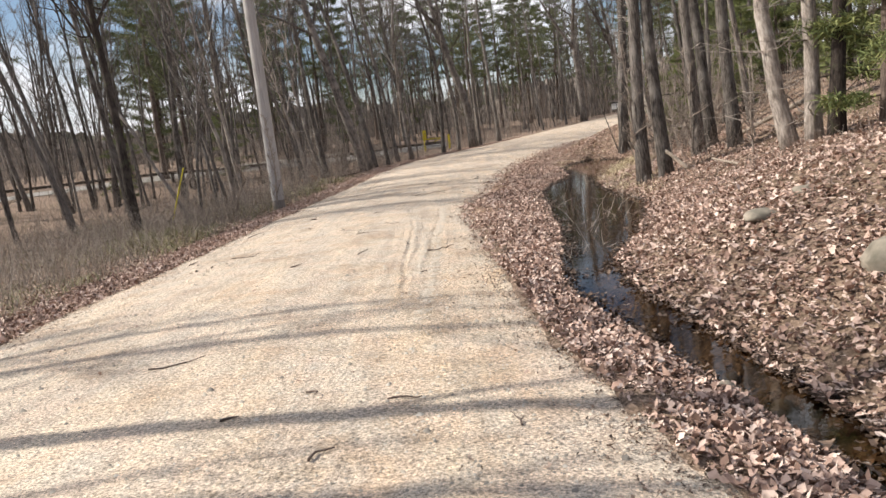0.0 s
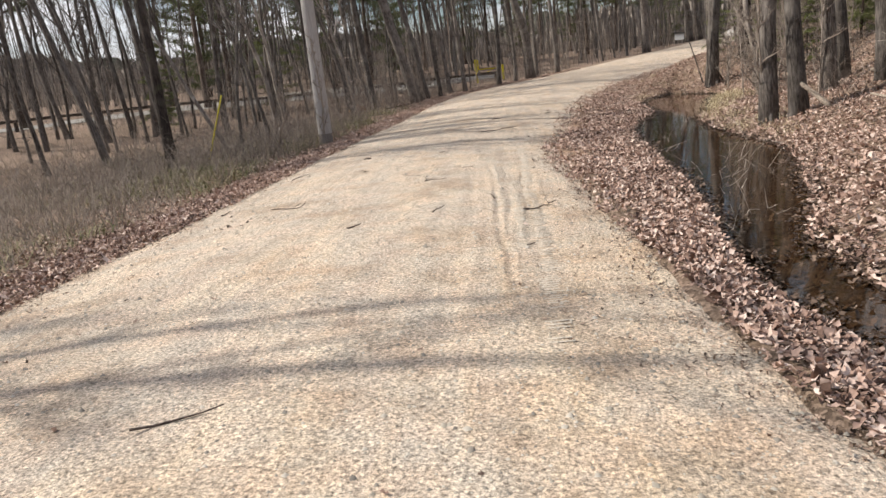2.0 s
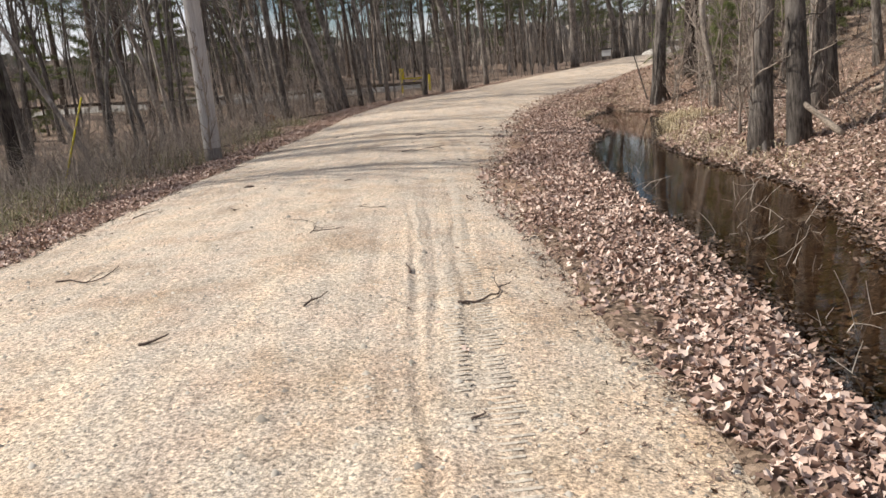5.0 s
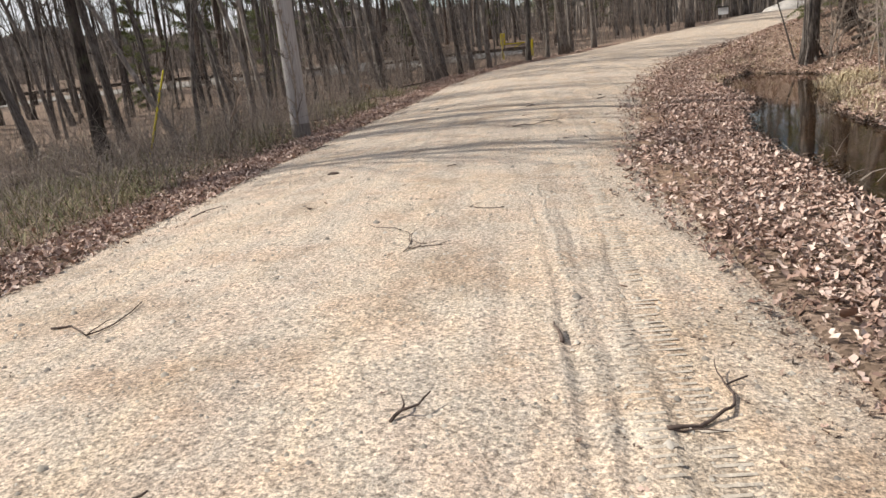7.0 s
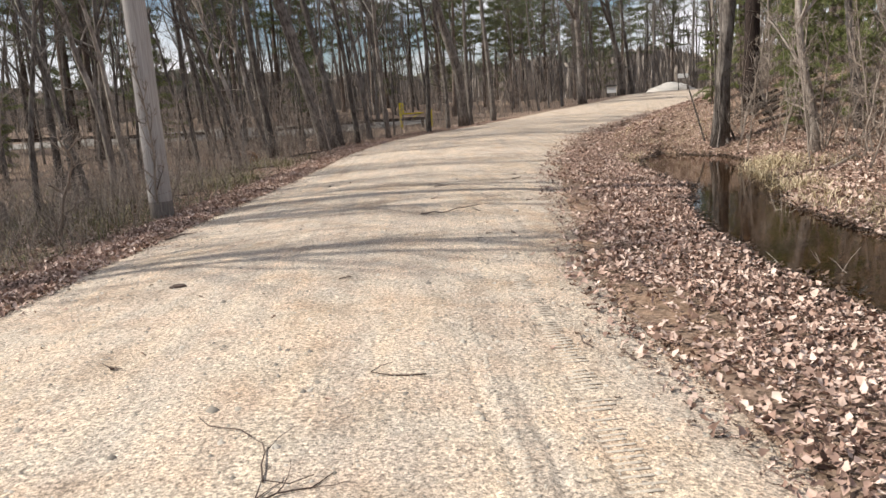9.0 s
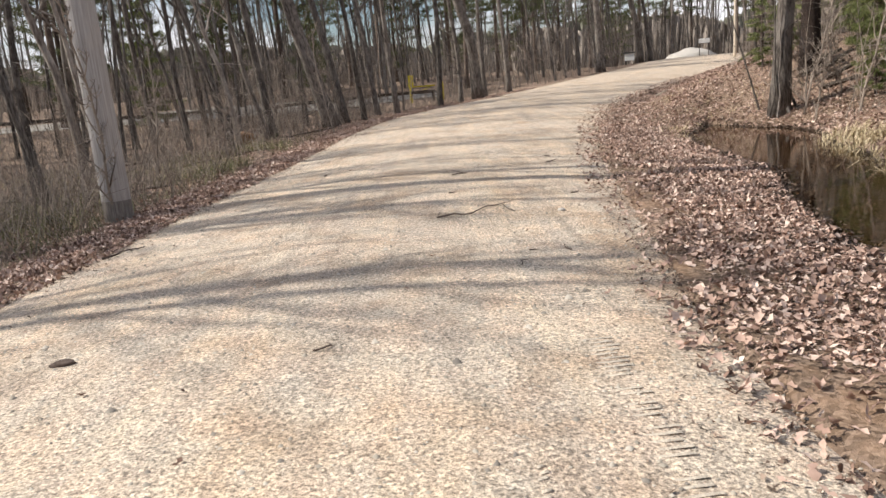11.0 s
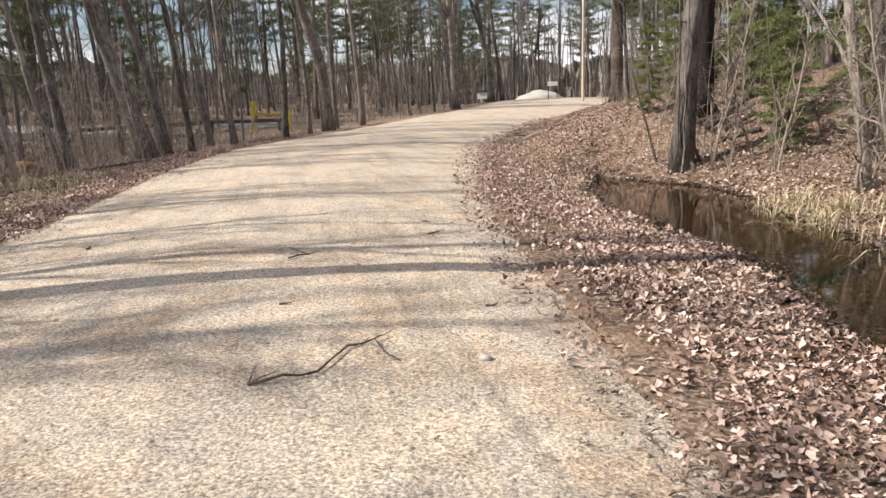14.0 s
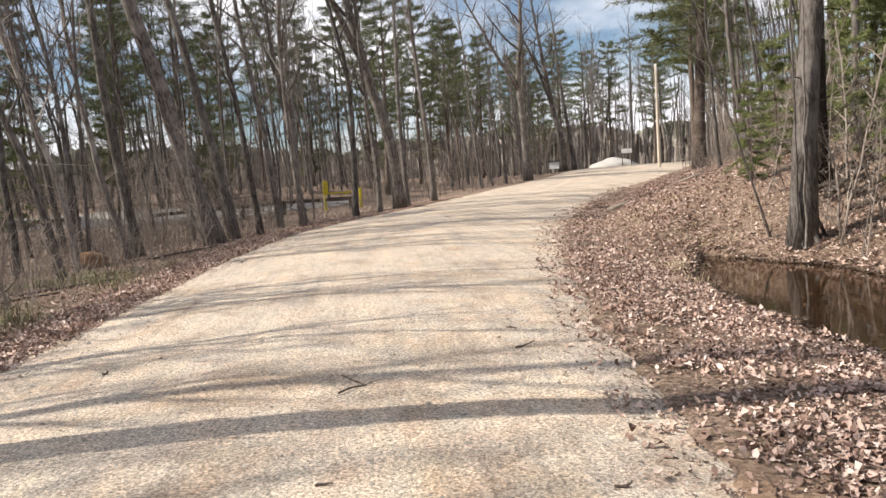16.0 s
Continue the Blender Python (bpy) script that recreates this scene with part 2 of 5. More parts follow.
EDGE_L = ((-60, -5.5), (-6, -4.5), (4.5, -4.3), (10, -4.05), (16, -3.95), (19, -3.8), (23, -3.4), (26.6, -3.05), (32.6, -2.6), (36, -2.2), (40.8, -1.3), (47, 1.0), (53, 3.9), (60, 7.6), (70, 12.8), (80, 18.2), (90, 23), (104, 29.5), (120, 39), (700, 400))
EDGE_R = ((-60, 5), (-6, 2.9), (-0.15, 2.24), (1.2, 2.03), (2.5, 1.82), (5, 1.68), (10, 1.56), (12.5, 1.53), (14.8, 1.67), (17, 2.1), (19.8, 2.55), (23.7, 3.2), (29.4, 4.6), (37, 7.0), (45, 10.6), (57.7, 17), (70, 25), (83, 33), (100, 43), (120, 55), (700, 420))
CREEK = ((-60, 4, 5), (-6, 3.3, 3.9), (0, 2.95, 3.4), (1.1, 2.85, 3.35), (2.3, 2.6, 3.3), (4.2, 2.25, 3.05), (5.5, 2.35, 3.15), (7, 2.65, 3.8), (9, 2.9, 4.5), (10.5, 3.0, 4.95), (12, 3.15, 5.2), (14, 3.3, 5.1), (16, 3.5, 5.2), (18, 4.0, 5.5), (19.5, 4.6, 6.4), (21, 5.1, 6.9), (23, 5.2, 7.5), (25, 5.5, 8.3), (26.8, 5.9, 8.6), (28, 6.6, 8.1), (29.2, 7.3, 7.85), (30, 7.7, 7.8), (700, 330, 330.1))
RISE = ((-60, 0), (18, 0), (53, 0.68), (80, 1.7), (105, 2.6), (125, 2.8), (200, 2.4), (700, 2))
BANK = ((-60, 0.5), (-5, 0.5), (4, 0.52), (10, 0.3), (16, 0.16), (22, 0.14), (27, 0.3), (35, 0.32), (60, 0.22), (700, 0.1))

def soft(t):
    t = np.clip(t, 0, 1)
    return t * t * (3 - 2 * t)

def lump(x, y, f, seed=0.0):
    return (np.sin(x * f + 1.3 * np.sin(y * f * 0.7 + seed)) * np.cos(y * f * 1.1 + 1.7 * np.sin(x * f * 0.6 + 2 + seed)))

def rise(y):
    return table(y, RISE, 1) + 0 * y

def creek_level(y):
    return -0.25 + 0.10 * soft((y - 1.5) / 3.5)

# wheel ruts: x at y = 8, drift for each metre, first y, last y, half width, depth
RUTS = ((0.36, -0.03, 3.0, 13.5, 0.035, 0.024), (0.50, 0.0, 4.5, 14.0, 0.03, 0.016), (0.80, 0.012, 2.5, 14.5, 0.1, 0.014), (0.03, 0.004, 2.0, 13.0, 0.07, 0.012), (0.70, 0.03, 6.0, 13.0, 0.03, 0.014), (-1.55, 0.0, -3.0, 24.0, 0.14, 0.01), (0.95, 0.05, 13.0, 26.0, 0.09, 0.01), (0.45, 0.045, 14.0, 27.0, 0.07, 0.01), (0.62, 0.02, -3.0, 3.5, 0.05, 0.012), (0.3, 0.0, -3.0, 4.0, 0.06, 0.012))

def ruts(x, y):
    z = 0 * x
    for x0, drift, y0, y1, w, depth in RUTS:
        d = np.abs(x - x0 - drift * (y - 8) - 0.02 * np.sin(y * 1.1 + 9 * x0) - 0.008 * np.sin(y * 3.7)) / w
        k = 0.7 * soft((y - y0) / 2) * soft((y1 - y) / 5) * (0.7 + 0.3 * np.sin(y * 2.3 + 5 * x0))
        z = z + depth * k * (0.45 * np.exp(-((d - 1.7) / 0.6) ** 2) - np.exp(-d ** 2))
    return z

def road_height(x, y):
    a, b = table(y, EDGE_L, 1), table(y, EDGE_R, 1)
    u = (x - (a + b) / 2) / ((b - a) / 2)
    return rise(y) + 0.02 - 0.14 * np.minimum(u * u, 2.0) + 0.012 * lump(x, y, 1.1) + 0.006 * lump(x, y, 3.7, 1.0) + ruts(x, y)

def ground_height(x, y):
    x, y = np.asarray(x, float), np.asarray(y, float)
    a, b = table(y, EDGE_L, 1), table(y, EDGE_R, 1)
    wa, wb = table(y, CREEK, 1), table(y, CREEK, 2)
    z0 = rise(y)
    d = np.maximum(a - x, 0)
    left = z0 - 0.10 - 0.10 * soft(d / 1.2) - 0.33 * soft((d - 1) / 6) + 0.65 * soft((d - 15) / 14) * soft((y - 15) / 25) + 0.05 * lump(x, y, 0.8) * soft(d / 2)
    inside = z0 - 0.17 + 0 * x
    level = creek_level(y)
    t = np.clip((x - b) / np.maximum(wa - b, 0.2), 0, 1)
    shoulder = (z0 - 0.09) * (1 - t) + (level + 0.012) * t + 0.03 * np.sin(np.pi * t) * lump(x, y, 2.1, 1.0)
    width = np.maximum(wb - wa, 0.05)
    u = np.clip((x - wa) / width, 0, 1)
    bed = level - np.minimum(0.3, 0.35 * width) * np.sin(np.pi * u) ** 0.8
    e = np.maximum(x - wb, 0)
    k = table(y, BANK, 1)
    hill = level + 1.6 * (1 - np.exp(-k * e / 1.6)) + 0.055 * e * np.clip(1 - e / 160, 0.3, 1) + 1.1 * soft((e - 2.2) / 5) * soft((y - 9) / 8) + 0.07 * lump(x, y, 1.3) * soft(e / 1.5)
    wet = np.where(x < wa, shoulder, np.where(x < wb, bed, hill))
    e2 = np.maximum(x - b, 0)
    dry = z0 - 0.09 - 0.12 * np.sin(np.pi * np.clip(e2 / 2.2, 0, 1)) + 2.2 * (1 - np.exp(-k * np.maximum(e2 - 1.2, 0) / 2.2)) + 0.05 * e2 * np.clip(1 - e2 / 160, 0.3, 1) + 0.06 * lump(x, y, 1.3) * soft(e2 / 1.5)
    s = soft((y - 28.5) / 4)
    right = wet * (1 - s) + dry * s
    z = np.where(x < a, left, np.where(x < b, inside, right))
    return z + 0.012 * lump(x, y, 5.1, 2.0) * np.where((x > a) & (x < b), 0, 1)

def ground_at(x, y):
    return float(ground_height(np.array([x]), np.array([y]))[0])

def steps(*pieces):
    out = []
    for lo, hi, d in pieces:
        out.append(np.arange(lo, hi - 1e-6, d))
    return np.concatenate(out + [[pieces[-1][1]]])

def mesh_from(name, verts, faces, smooth=True):
    """faces: (n, k) index array."""
    me = bpy.data.meshes.new(name)
    verts, faces = np.asarray(verts, np.float32), np.asarray(faces, np.int32)
    k = faces.shape[1]
    me.vertices.add(len(verts))
    me.vertices.foreach_set("co", verts.ravel())
    me.loops.add(faces.size)
    me.loops.foreach_set("vertex_index", faces.ravel())
    me.polygons.add(len(faces))
    me.polygons.foreach_set("loop_start", np.arange(0, faces.size, k, dtype=np.int32))
    me.polygons.foreach_set("loop_total", np.full(len(faces), k, np.int32))
    if smooth:
        me.polygons.foreach_set("use_smooth", np.ones(len(faces), bool))
    me.update(calc_edges=True)
    me.validate()
    return me

def sheet(name, xs, ys, height, material_, keep=None):
    X, Y = np.meshgrid(xs, ys)
    Z = height(X, Y)
    nx = len(xs)
    idx = np.arange(nx * len(ys)).reshape(len(ys), nx)
    f = np.stack([idx[:-1, :-1], idx[:-1, 1:], idx[1:, 1:], idx[1:, :-1]], -1).reshape(-1, 4)
    me = mesh_from(name, np.stack([X, Y, Z], -1).reshape(-1, 3), f)
    me.materials.append(material_)
    return new(name, me)

gx = steps((-700, -200, 100), (-200, -60, 14), (-60, -20, 2), (-20, -7, 0.5), (-7, 11, 0.12), (11, 25, 0.5), (25, 60, 2), (60, 200, 14), (200, 700, 100))
gy = steps((-300, -60, 40), (-60, -10, 4), (-10, 36, 0.16), (36, 60, 0.6), (60, 130, 2), (130, 250, 12), (250, 700, 90))
ground = tagged(sheet("ground", gx, gy, ground_height, SOIL), "brown forest floor covered in dead oak leaves", "ground", kind="structure")

def road_sheet():
    ys = steps((-60, -8, 2), (-8, 30, 0.13), (30, 40, 0.2), (40, 130, 1.0), (130, 260, 10))
    us = np.concatenate([np.linspace(-1.12, 0.16, 36)[:-1], np.linspace(0.16, 0.86, 90)[:-1], np.linspace(0.86, 1.12, 9)])
    a, b = table(ys, EDGE_L, 1), table(ys, EDGE_R, 1)
    mid, half = (a + b) / 2, (b - a) / 2
    U, Y = np.meshgrid(us, ys)
    wob = 1 + 0.012 * lump(Y, U, 1.3) + 0.01 * lump(Y, U, 3.1, 4.0)
    X = mid[:, None] + half[:, None] * U * wob
    Z = road_height(mid[:, None] + half[:, None] * U, Y)
    Z = Z - 0.5 * np.clip(np.abs(U) - 1.0, 0, 1) + 0.015 * lump(X, Y, 4.0) * soft((np.abs(U) - 0.9) / 0.2)
    nx = len(us)
    idx = np.arange(nx * len(ys)).reshape(len(ys), nx)
    f = np.stack([idx[:-1, :-1], idx[:-1, 1:], idx[1:, 1:], idx[1:, :-1]], -1).reshape(-1, 4)
    me = mesh_from("road", np.stack([X, Y, Z], -1).reshape(-1, 3), f)
    me.materials.append(ROAD)
    return new("road", me)

road = tagged(road_sheet(), "tan packed gravel woodland road with tyre marks", "road", kind="structure")

def water_sheet():
    ys = steps((-8, 30, 0.25))
    us = np.linspace(-0.35, 1.35, 12)
    a, b = table(ys, CREEK, 1), table(ys, CREEK, 2)
    U, Y = np.meshgrid(us, ys)
    X = a[:, None] + (b - a)[:, None] * U
    Z = creek_level(Y)
    nx = len(us)
    idx = np.arange(nx * len(ys)).reshape(len(ys), nx)
    f = np.stack([idx[:-1, :-1], idx[:-1, 1:], idx[1:, 1:], idx[1:, :-1]], -1).reshape(-1, 4)
    me = mesh_from("water", np.stack([X, Y, Z], -1).reshape(-1, 3), f)
    me.materials.append(WATER)
    o = new("water", me)
    o.visible_shadow = False
    return o

tagged(water_sheet(), "still dark brown ditch water reflecting bare trees", "water", kind="structure")

# ---- building helpers ----
rng = np.random.default_rng(7)

class Tubes:
    """Collects round tubes into one mesh."""
    def __init__(self):
        self.v, self.f, self.n = [], [], 0

    def add(self, pts, radii, sides=6, cap=True):
        pts, radii = np.asarray(pts, float), np.asarray(radii, float)
        t = np.gradient(pts, axis=0)
        t /= np.linalg.norm(t, axis=1)[:, None] + 1e-9
        ref = np.array([0.9, 0.1, 0.05]) if abs(t[0][2]) > 0.6 else np.array([0, 0, 1.0])
        u = np.cross(t, ref)
        u /= np.linalg.norm(u, axis=1)[:, None] + 1e-9
        w = np.cross(t, u)
        ang = np.arange(sides) * 2 * math.pi / sides
        ring = pts[:, None] + radii[:, None, None] * (np.cos(ang)[None, :, None] * u[:, None] + np.sin(ang)[None, :, None] * w[:, None])
        m = len(pts)
        idx = self.n + np.arange(m * sides).reshape(m, sides)
        nxt = np.roll(idx, -1, axis=1)
        q = np.stack([idx[:-1], nxt[:-1], nxt[1:], idx[1:]], -1).reshape(-1, 4)
        self.v.append(ring.reshape(-1, 3))
        self.f.append(q[:, [0, 1, 2]])
        self.f.append(q[:, [0, 2, 3]])
        self.n += m * sides
        if cap:
            for k, row in ((0, idx[0][::-1]), (m - 1, idx[-1])):
                self.v.append(pts[k][None])
                c = self.n
                self.n += 1
                self.f.append(np.stack([np.full(sides, c), row, np.roll(row, -1)], -1))

    def mesh(self, name, material_):
        me = mesh_from(name, np.concatenate(self.v), np.concatenate(self.f))
        me.materials.append(material_)
        return me

def part(name, mesh, parent, label="", at=None):
    o = new(name, mesh)
    o.parent = parent
    if at is not None:
        o.matrix_basis = at
    if label:
        tagged(o, label)
    return o

def bm_mesh(name, build, material_, smooth=False):
    bm = bmesh.new()
    build(bm)
    me = bpy.data.meshes.new(name)
    bm.to_mesh(me)
    bm.free()
    me.materials.append(material_)
    if smooth:
        for p in me.polygons:
            p.use_smooth = True
    return me

def block(name, sx, sy, sz, material_, bevel=0.01):
    def build(bm):
        bmesh.ops.create_cube(bm, size=1)
        bmesh.ops.scale(bm, vec=(sx, sy, sz), verts=bm.verts)
        bmesh.ops.bevel(bm, geom=bm.edges, offset=bevel, segments=2, affect="EDGES")
    return bm_mesh(name, build, material_)

def bent(start, way, length, n, wobble, r, up=0.0):
    """Points of a wandering branch."""
    p, d = np.array(start, float), np.array(way, float)
    d /= np.linalg.norm(d)
    out = [p.copy()]
    for _ in range(n):
        d = d + r.normal(0, wobble, 3) + np.array([0, 0, up])
        d /= np.linalg.norm(d)
        p = p + d * length / n
        out.append(p.copy())
    return np.array(out)

def bare_tree(seed, height, r0, bark, clear=0.4, limbs=16, crook=0.035, fork=False, twigs=True, spread=0.55):
    """Meshes of a leafless tree: trunk and crown."""
    r = np.random.default_rng(seed)
    trunk, crown = Tubes(), Tubes()
    n = 18
    pts = bent((0, 0, -0.25), (0, 0, 1), height + 0.25, n, crook, r, 0.05)
    pts[:, :2] -= pts[1, :2]
    s = np.linspace(0, 1, n + 1)
    rad = r0 * (1 - 0.9 * s ** 1.1) + 0.012
    rad[0] *= 1.35
    rad[1] *= 1.12
    stems = [(pts, rad)]
    trunk.add(pts, rad, 10)
    for k in range(5):
        a = k * 1.26 + r.uniform(-0.3, 0.3)
        trunk.add([(0, 0, 0.42), (math.cos(a) * r0 * 0.8, math.sin(a) * r0 * 0.8, 0.12), (math.cos(a) * r0 * 1.55, math.sin(a) * r0 * 1.55, -0.1)], [r0 * 0.3, r0 * 0.3, r0 * 0.16], 6)
    if fork:
        k = int(n * 0.42)
        a = r.uniform(0, 6.28)
        p2 = bent(pts[k], (math.cos(a) * 0.4, math.sin(a) * 0.4, 1), height * 0.52, 10, 0.05, r, 0.05)
        rr = rad[k] * 0.75 * (1 - 0.9 * np.linspace(0, 1, 11)) + 0.01
        trunk.add(p2, rr, 8)
        stems.append((p2, rr))
    for k in range(14):
        f = r.uniform(0.06, clear)
        i = int(f * n)
        a = r.uniform(0, 6.28)
        b = bent(pts[i], (math.cos(a), math.sin(a), r.uniform(-0.1, 0.7)), height * r.uniform(0.03, 0.1), 4, 0.16, r)
        crown.add(b, np.linspace(min(0.016, r0 * 0.15), 0.003, 5), 3, cap=False)
        for _ in range(4):
            a = r.uniform(0, 6.28)
            crown.add(bent(b[r.integers(1, 5)], (math.cos(a), math.sin(a), r.uniform(-0.3, 0.6)), height * 0.03 * r.uniform(0.5, 1.3), 1, 0.2, r), [0.005, 0.002], 3, cap=False)
    for base, br in stems:
        m = len(base) - 1
        first = clear if base is pts else 0.25
        for k in range(limbs if base is pts else limbs // 2):
            f = first + (0.98 - first) * (k + r.uniform(0, 0.9)) / limbs * (1 if base is pts else 2)
            f = min(f, 0.97)
            i = int(f * m)
            q = base[i] + (base[min(i + 1, m)] - base[i]) * (f * m - i)
            a = k * 2.4 + r.uniform(-0.5, 0.5)
            ln = height * r.uniform(0.13, 0.27) * (1.15 - 0.55 * f)
            b = bent(q, (math.cos(a) * spread, math.sin(a) * spread, r.uniform(0.5, 1.0)), ln, 7, 0.12, r, 0.06)
            bra = min(br[i] * 0.5, 0.085) * (1 - 0.85 * np.linspace(0, 1, 8)) + 0.004
            crown.add(b, bra, 5, cap=False)
            for j in range(5):
                i2 = r.integers(2, 7)
                a2 = r.uniform(0, 6.28)
                sub = bent(b[i2], (math.cos(a2) * 0.7, math.sin(a2) * 0.7, r.uniform(0.1, 0.9)), ln * r.uniform(0.25, 0.55), 4, 0.18, r, 0.05)
                crown.add(sub, max(bra[i2] * 0.5, 0.007) * (1 - 0.75 * np.linspace(0, 1, 5)) + 0.002, 3, cap=False)
                if twigs:
                    for _ in range(5):
                        i3 = r.integers(1, 5)
                        a3 = r.uniform(0, 6.28)
                        tw = bent(sub[i3], (math.cos(a3) * 0.7, math.sin(a3) * 0.7, r.uniform(-0.1, 0.9)), ln * r.uniform(0.1, 0.25), 1, 0.2, r)
                        crown.add(tw, [0.006, 0.002], 3, cap=False)
    return trunk.mesh("trunk", bark), crown.mesh("crown", bark)

def tuft_cloud(points, ways, count, size, r):
    """Needle sprays: narrow blades fanned round each point."""
    P = np.repeat(points, count, axis=0)
    W = np.repeat(ways, count, axis=0)
    n = len(P)
    d = r.normal(0, 0.75, (n, 3)) + W
    d /= np.linalg.norm(d, axis=1)[:, None] + 1e-9
    side = np.cross(d, r.normal(0, 1, (n, 3)))
    side /= np.linalg.norm(side, axis=1)[:, None] + 1e-9
    ln = size * r.uniform(0.6, 1.3, n)[:, None]
    wd = ln * 0.06
    base = P + r.normal(0, size * 0.28, (n, 3))
    v = np.stack([base - side * wd, base + side * wd, base + d * ln], 1).reshape(-1, 3)
    f = np.arange(n * 3).reshape(-1, 3)
    return v, f

def pine_tree(seed, height, r0, clear, reach, droop=0.0, layers=16, per=6, size=0.34, blades_each=8, needles=None):
    r = np.random.default_rng(seed)
    trunk, limbs = Tubes(), Tubes()
    n = 14
    pts = bent((0, 0, -0.25), (0, 0, 1), height + 0.25, n, 0.012, r, 0.05)
    pts[:, :2] -= pts[1, :2]
    rad = r0 * (1 - 0.93 * np.linspace(0, 1, n + 1)) + 0.01
    rad[0] *= 1.4
    trunk.add(pts, rad, 10)
    P, D = [], []
    for k in range(layers):
        f = clear + (0.985 - clear) * k / (layers - 1)
        i = min(int(f * n), n - 1)
        q0 = pts[i] + (pts[i + 1] - pts[i]) * (f * n - i)
        for j in range(per):
            a = j * 6.283 / per + k * 0.9 + r.uniform(-0.4, 0.4)
            g = (f - clear) / (1 - clear)
            ln = reach * (1 - 0.72 * g ** 1.6) * r.uniform(0.4, 1.1) * (0.5 + 0.5 * min(1, g * 4))
            b = bent(q0 + np.array([0, 0, r.uniform(-0.3, 0.3)]), (math.cos(a), math.sin(a), r.uniform(-0.1, 0.35) - droop), ln, 6, 0.07, r, 0.02 - droop * 0.08)
            limbs.add(b, max(0.012, rad[i] * 0.22) * (1 - 0.85 * np.linspace(0, 1, 7)) + 0.003, 4, cap=False)
            for i2 in range(2, 7):
                w = b[i2] - b[i2 - 1]
                w /= np.linalg.norm(w)
                for sgn in (-1, 1):
                    sd = np.array([-w[1], w[0], 0]) * sgn
                    L = ln * 0.22 * r.uniform(0.5, 1.2)
                    tip = b[i2] + (sd * 0.8 + w * 0.6) * L + np.array([0, 0, -droop * L])
                    limbs.add([b[i2], tip], [0.006, 0.002], 3, cap=False)
                    for h in (0.35, 0.7, 1.0):
                        P.append(b[i2] + (tip - b[i2]) * h)
                        D.append(sd * 0.5 + w * 0.5)
                P.append(b[i2])
                D.append(w)
    v, f = tuft_cloud(np.array(P), np.array(D), blades_each, size, r)
    nm = mesh_from("foliage", v, f, smooth=False)
    nm.materials.append(needles or NEEDLES)
    return trunk.mesh("trunk", BARK_PINE), limbs.mesh("bough_frame", BARK_PINE), nm

def plant(meshes, x, y, height_scale=1.0, girth=1.0, turn=None, lean=(0, 0), label="", category="tree", group="", name="tree", names=("trunk", "crown"), sink=0.0):
    """A tree at its root: lean is metres sideways for each metre up."""
    o = new(name)
    o.empty_display_size = 0.3
    turn = rng.uniform(0, 6.28) if turn is None else turn
    tilt = Vector((lean[0], lean[1], 1)).to_track_quat("Z", "Y").to_matrix().to_4x4()
    o.matrix_basis = Matrix.Translation((x, y, ground_at(x, y) - sink)) @ tilt @ Matrix.Rotation(turn, 4, "Z") @ Matrix.Diagonal((girth, girth, height_scale, 1))
    for nm, me in zip(names, meshes):
        part(nm, me, o)
    tagged(o, label, category, group)
    return o

# ---- tree kinds ----
tall = [bare_tree(11 + k, 19, 0.2, BARK, clear=0.42, limbs=15, crook=0.03, fork=k % 3 == 0) for k in range(6)]
slim = [bare_tree(31 + k, 12, 0.08, BARK, clear=0.3, limbs=13, crook=0.05) for k in range(5)]
pale = [bare_tree(51 + k, 11, 0.08, BARK_PALE, clear=0.35, limbs=11, crook=0.045) for k in range(2)]
crooked = [bare_tree(56, 9, 0.085, BARK_PALE, clear=0.2, limbs=12, crook=0.055)]
dark = [bare_tree(61 + k, 17, 0.21, BARK_DARK, clear=0.34, limbs=16, crook=0.022) for k in range(2)]
blackened = [bare_tree(64, 17, 0.22, BARK_BLACK, clear=0.34, limbs=16, crook=0.02)]
shrub = [bare_tree(71 + k, 3.2, 0.018, BRUSH, clear=0.12, limbs=14, crook=0.09, spread=0.8) for k in range(4)]
pine = [pine_tree(81 + k, 20, 0.24, 0.4, 4.6, layers=12, per=5, size=0.34) for k in range(3)]
full_pine = [pine_tree(86 + k, 18, 0.22, 0.12, 4.2, droop=0.05, layers=15, per=5, size=0.36) for k in range(2)]
hemlock = [pine_tree(91 + k, 9, 0.1, 0.12, 2.6, droop=0.2, layers=11, per=4, size=0.24, blades_each=15, needles=HEMLOCK) for k in range(2)]

T_GREY = "leafless grey-barked tree standing in the woods"
T_SLIM = "slim leafless young tree with grey bark"

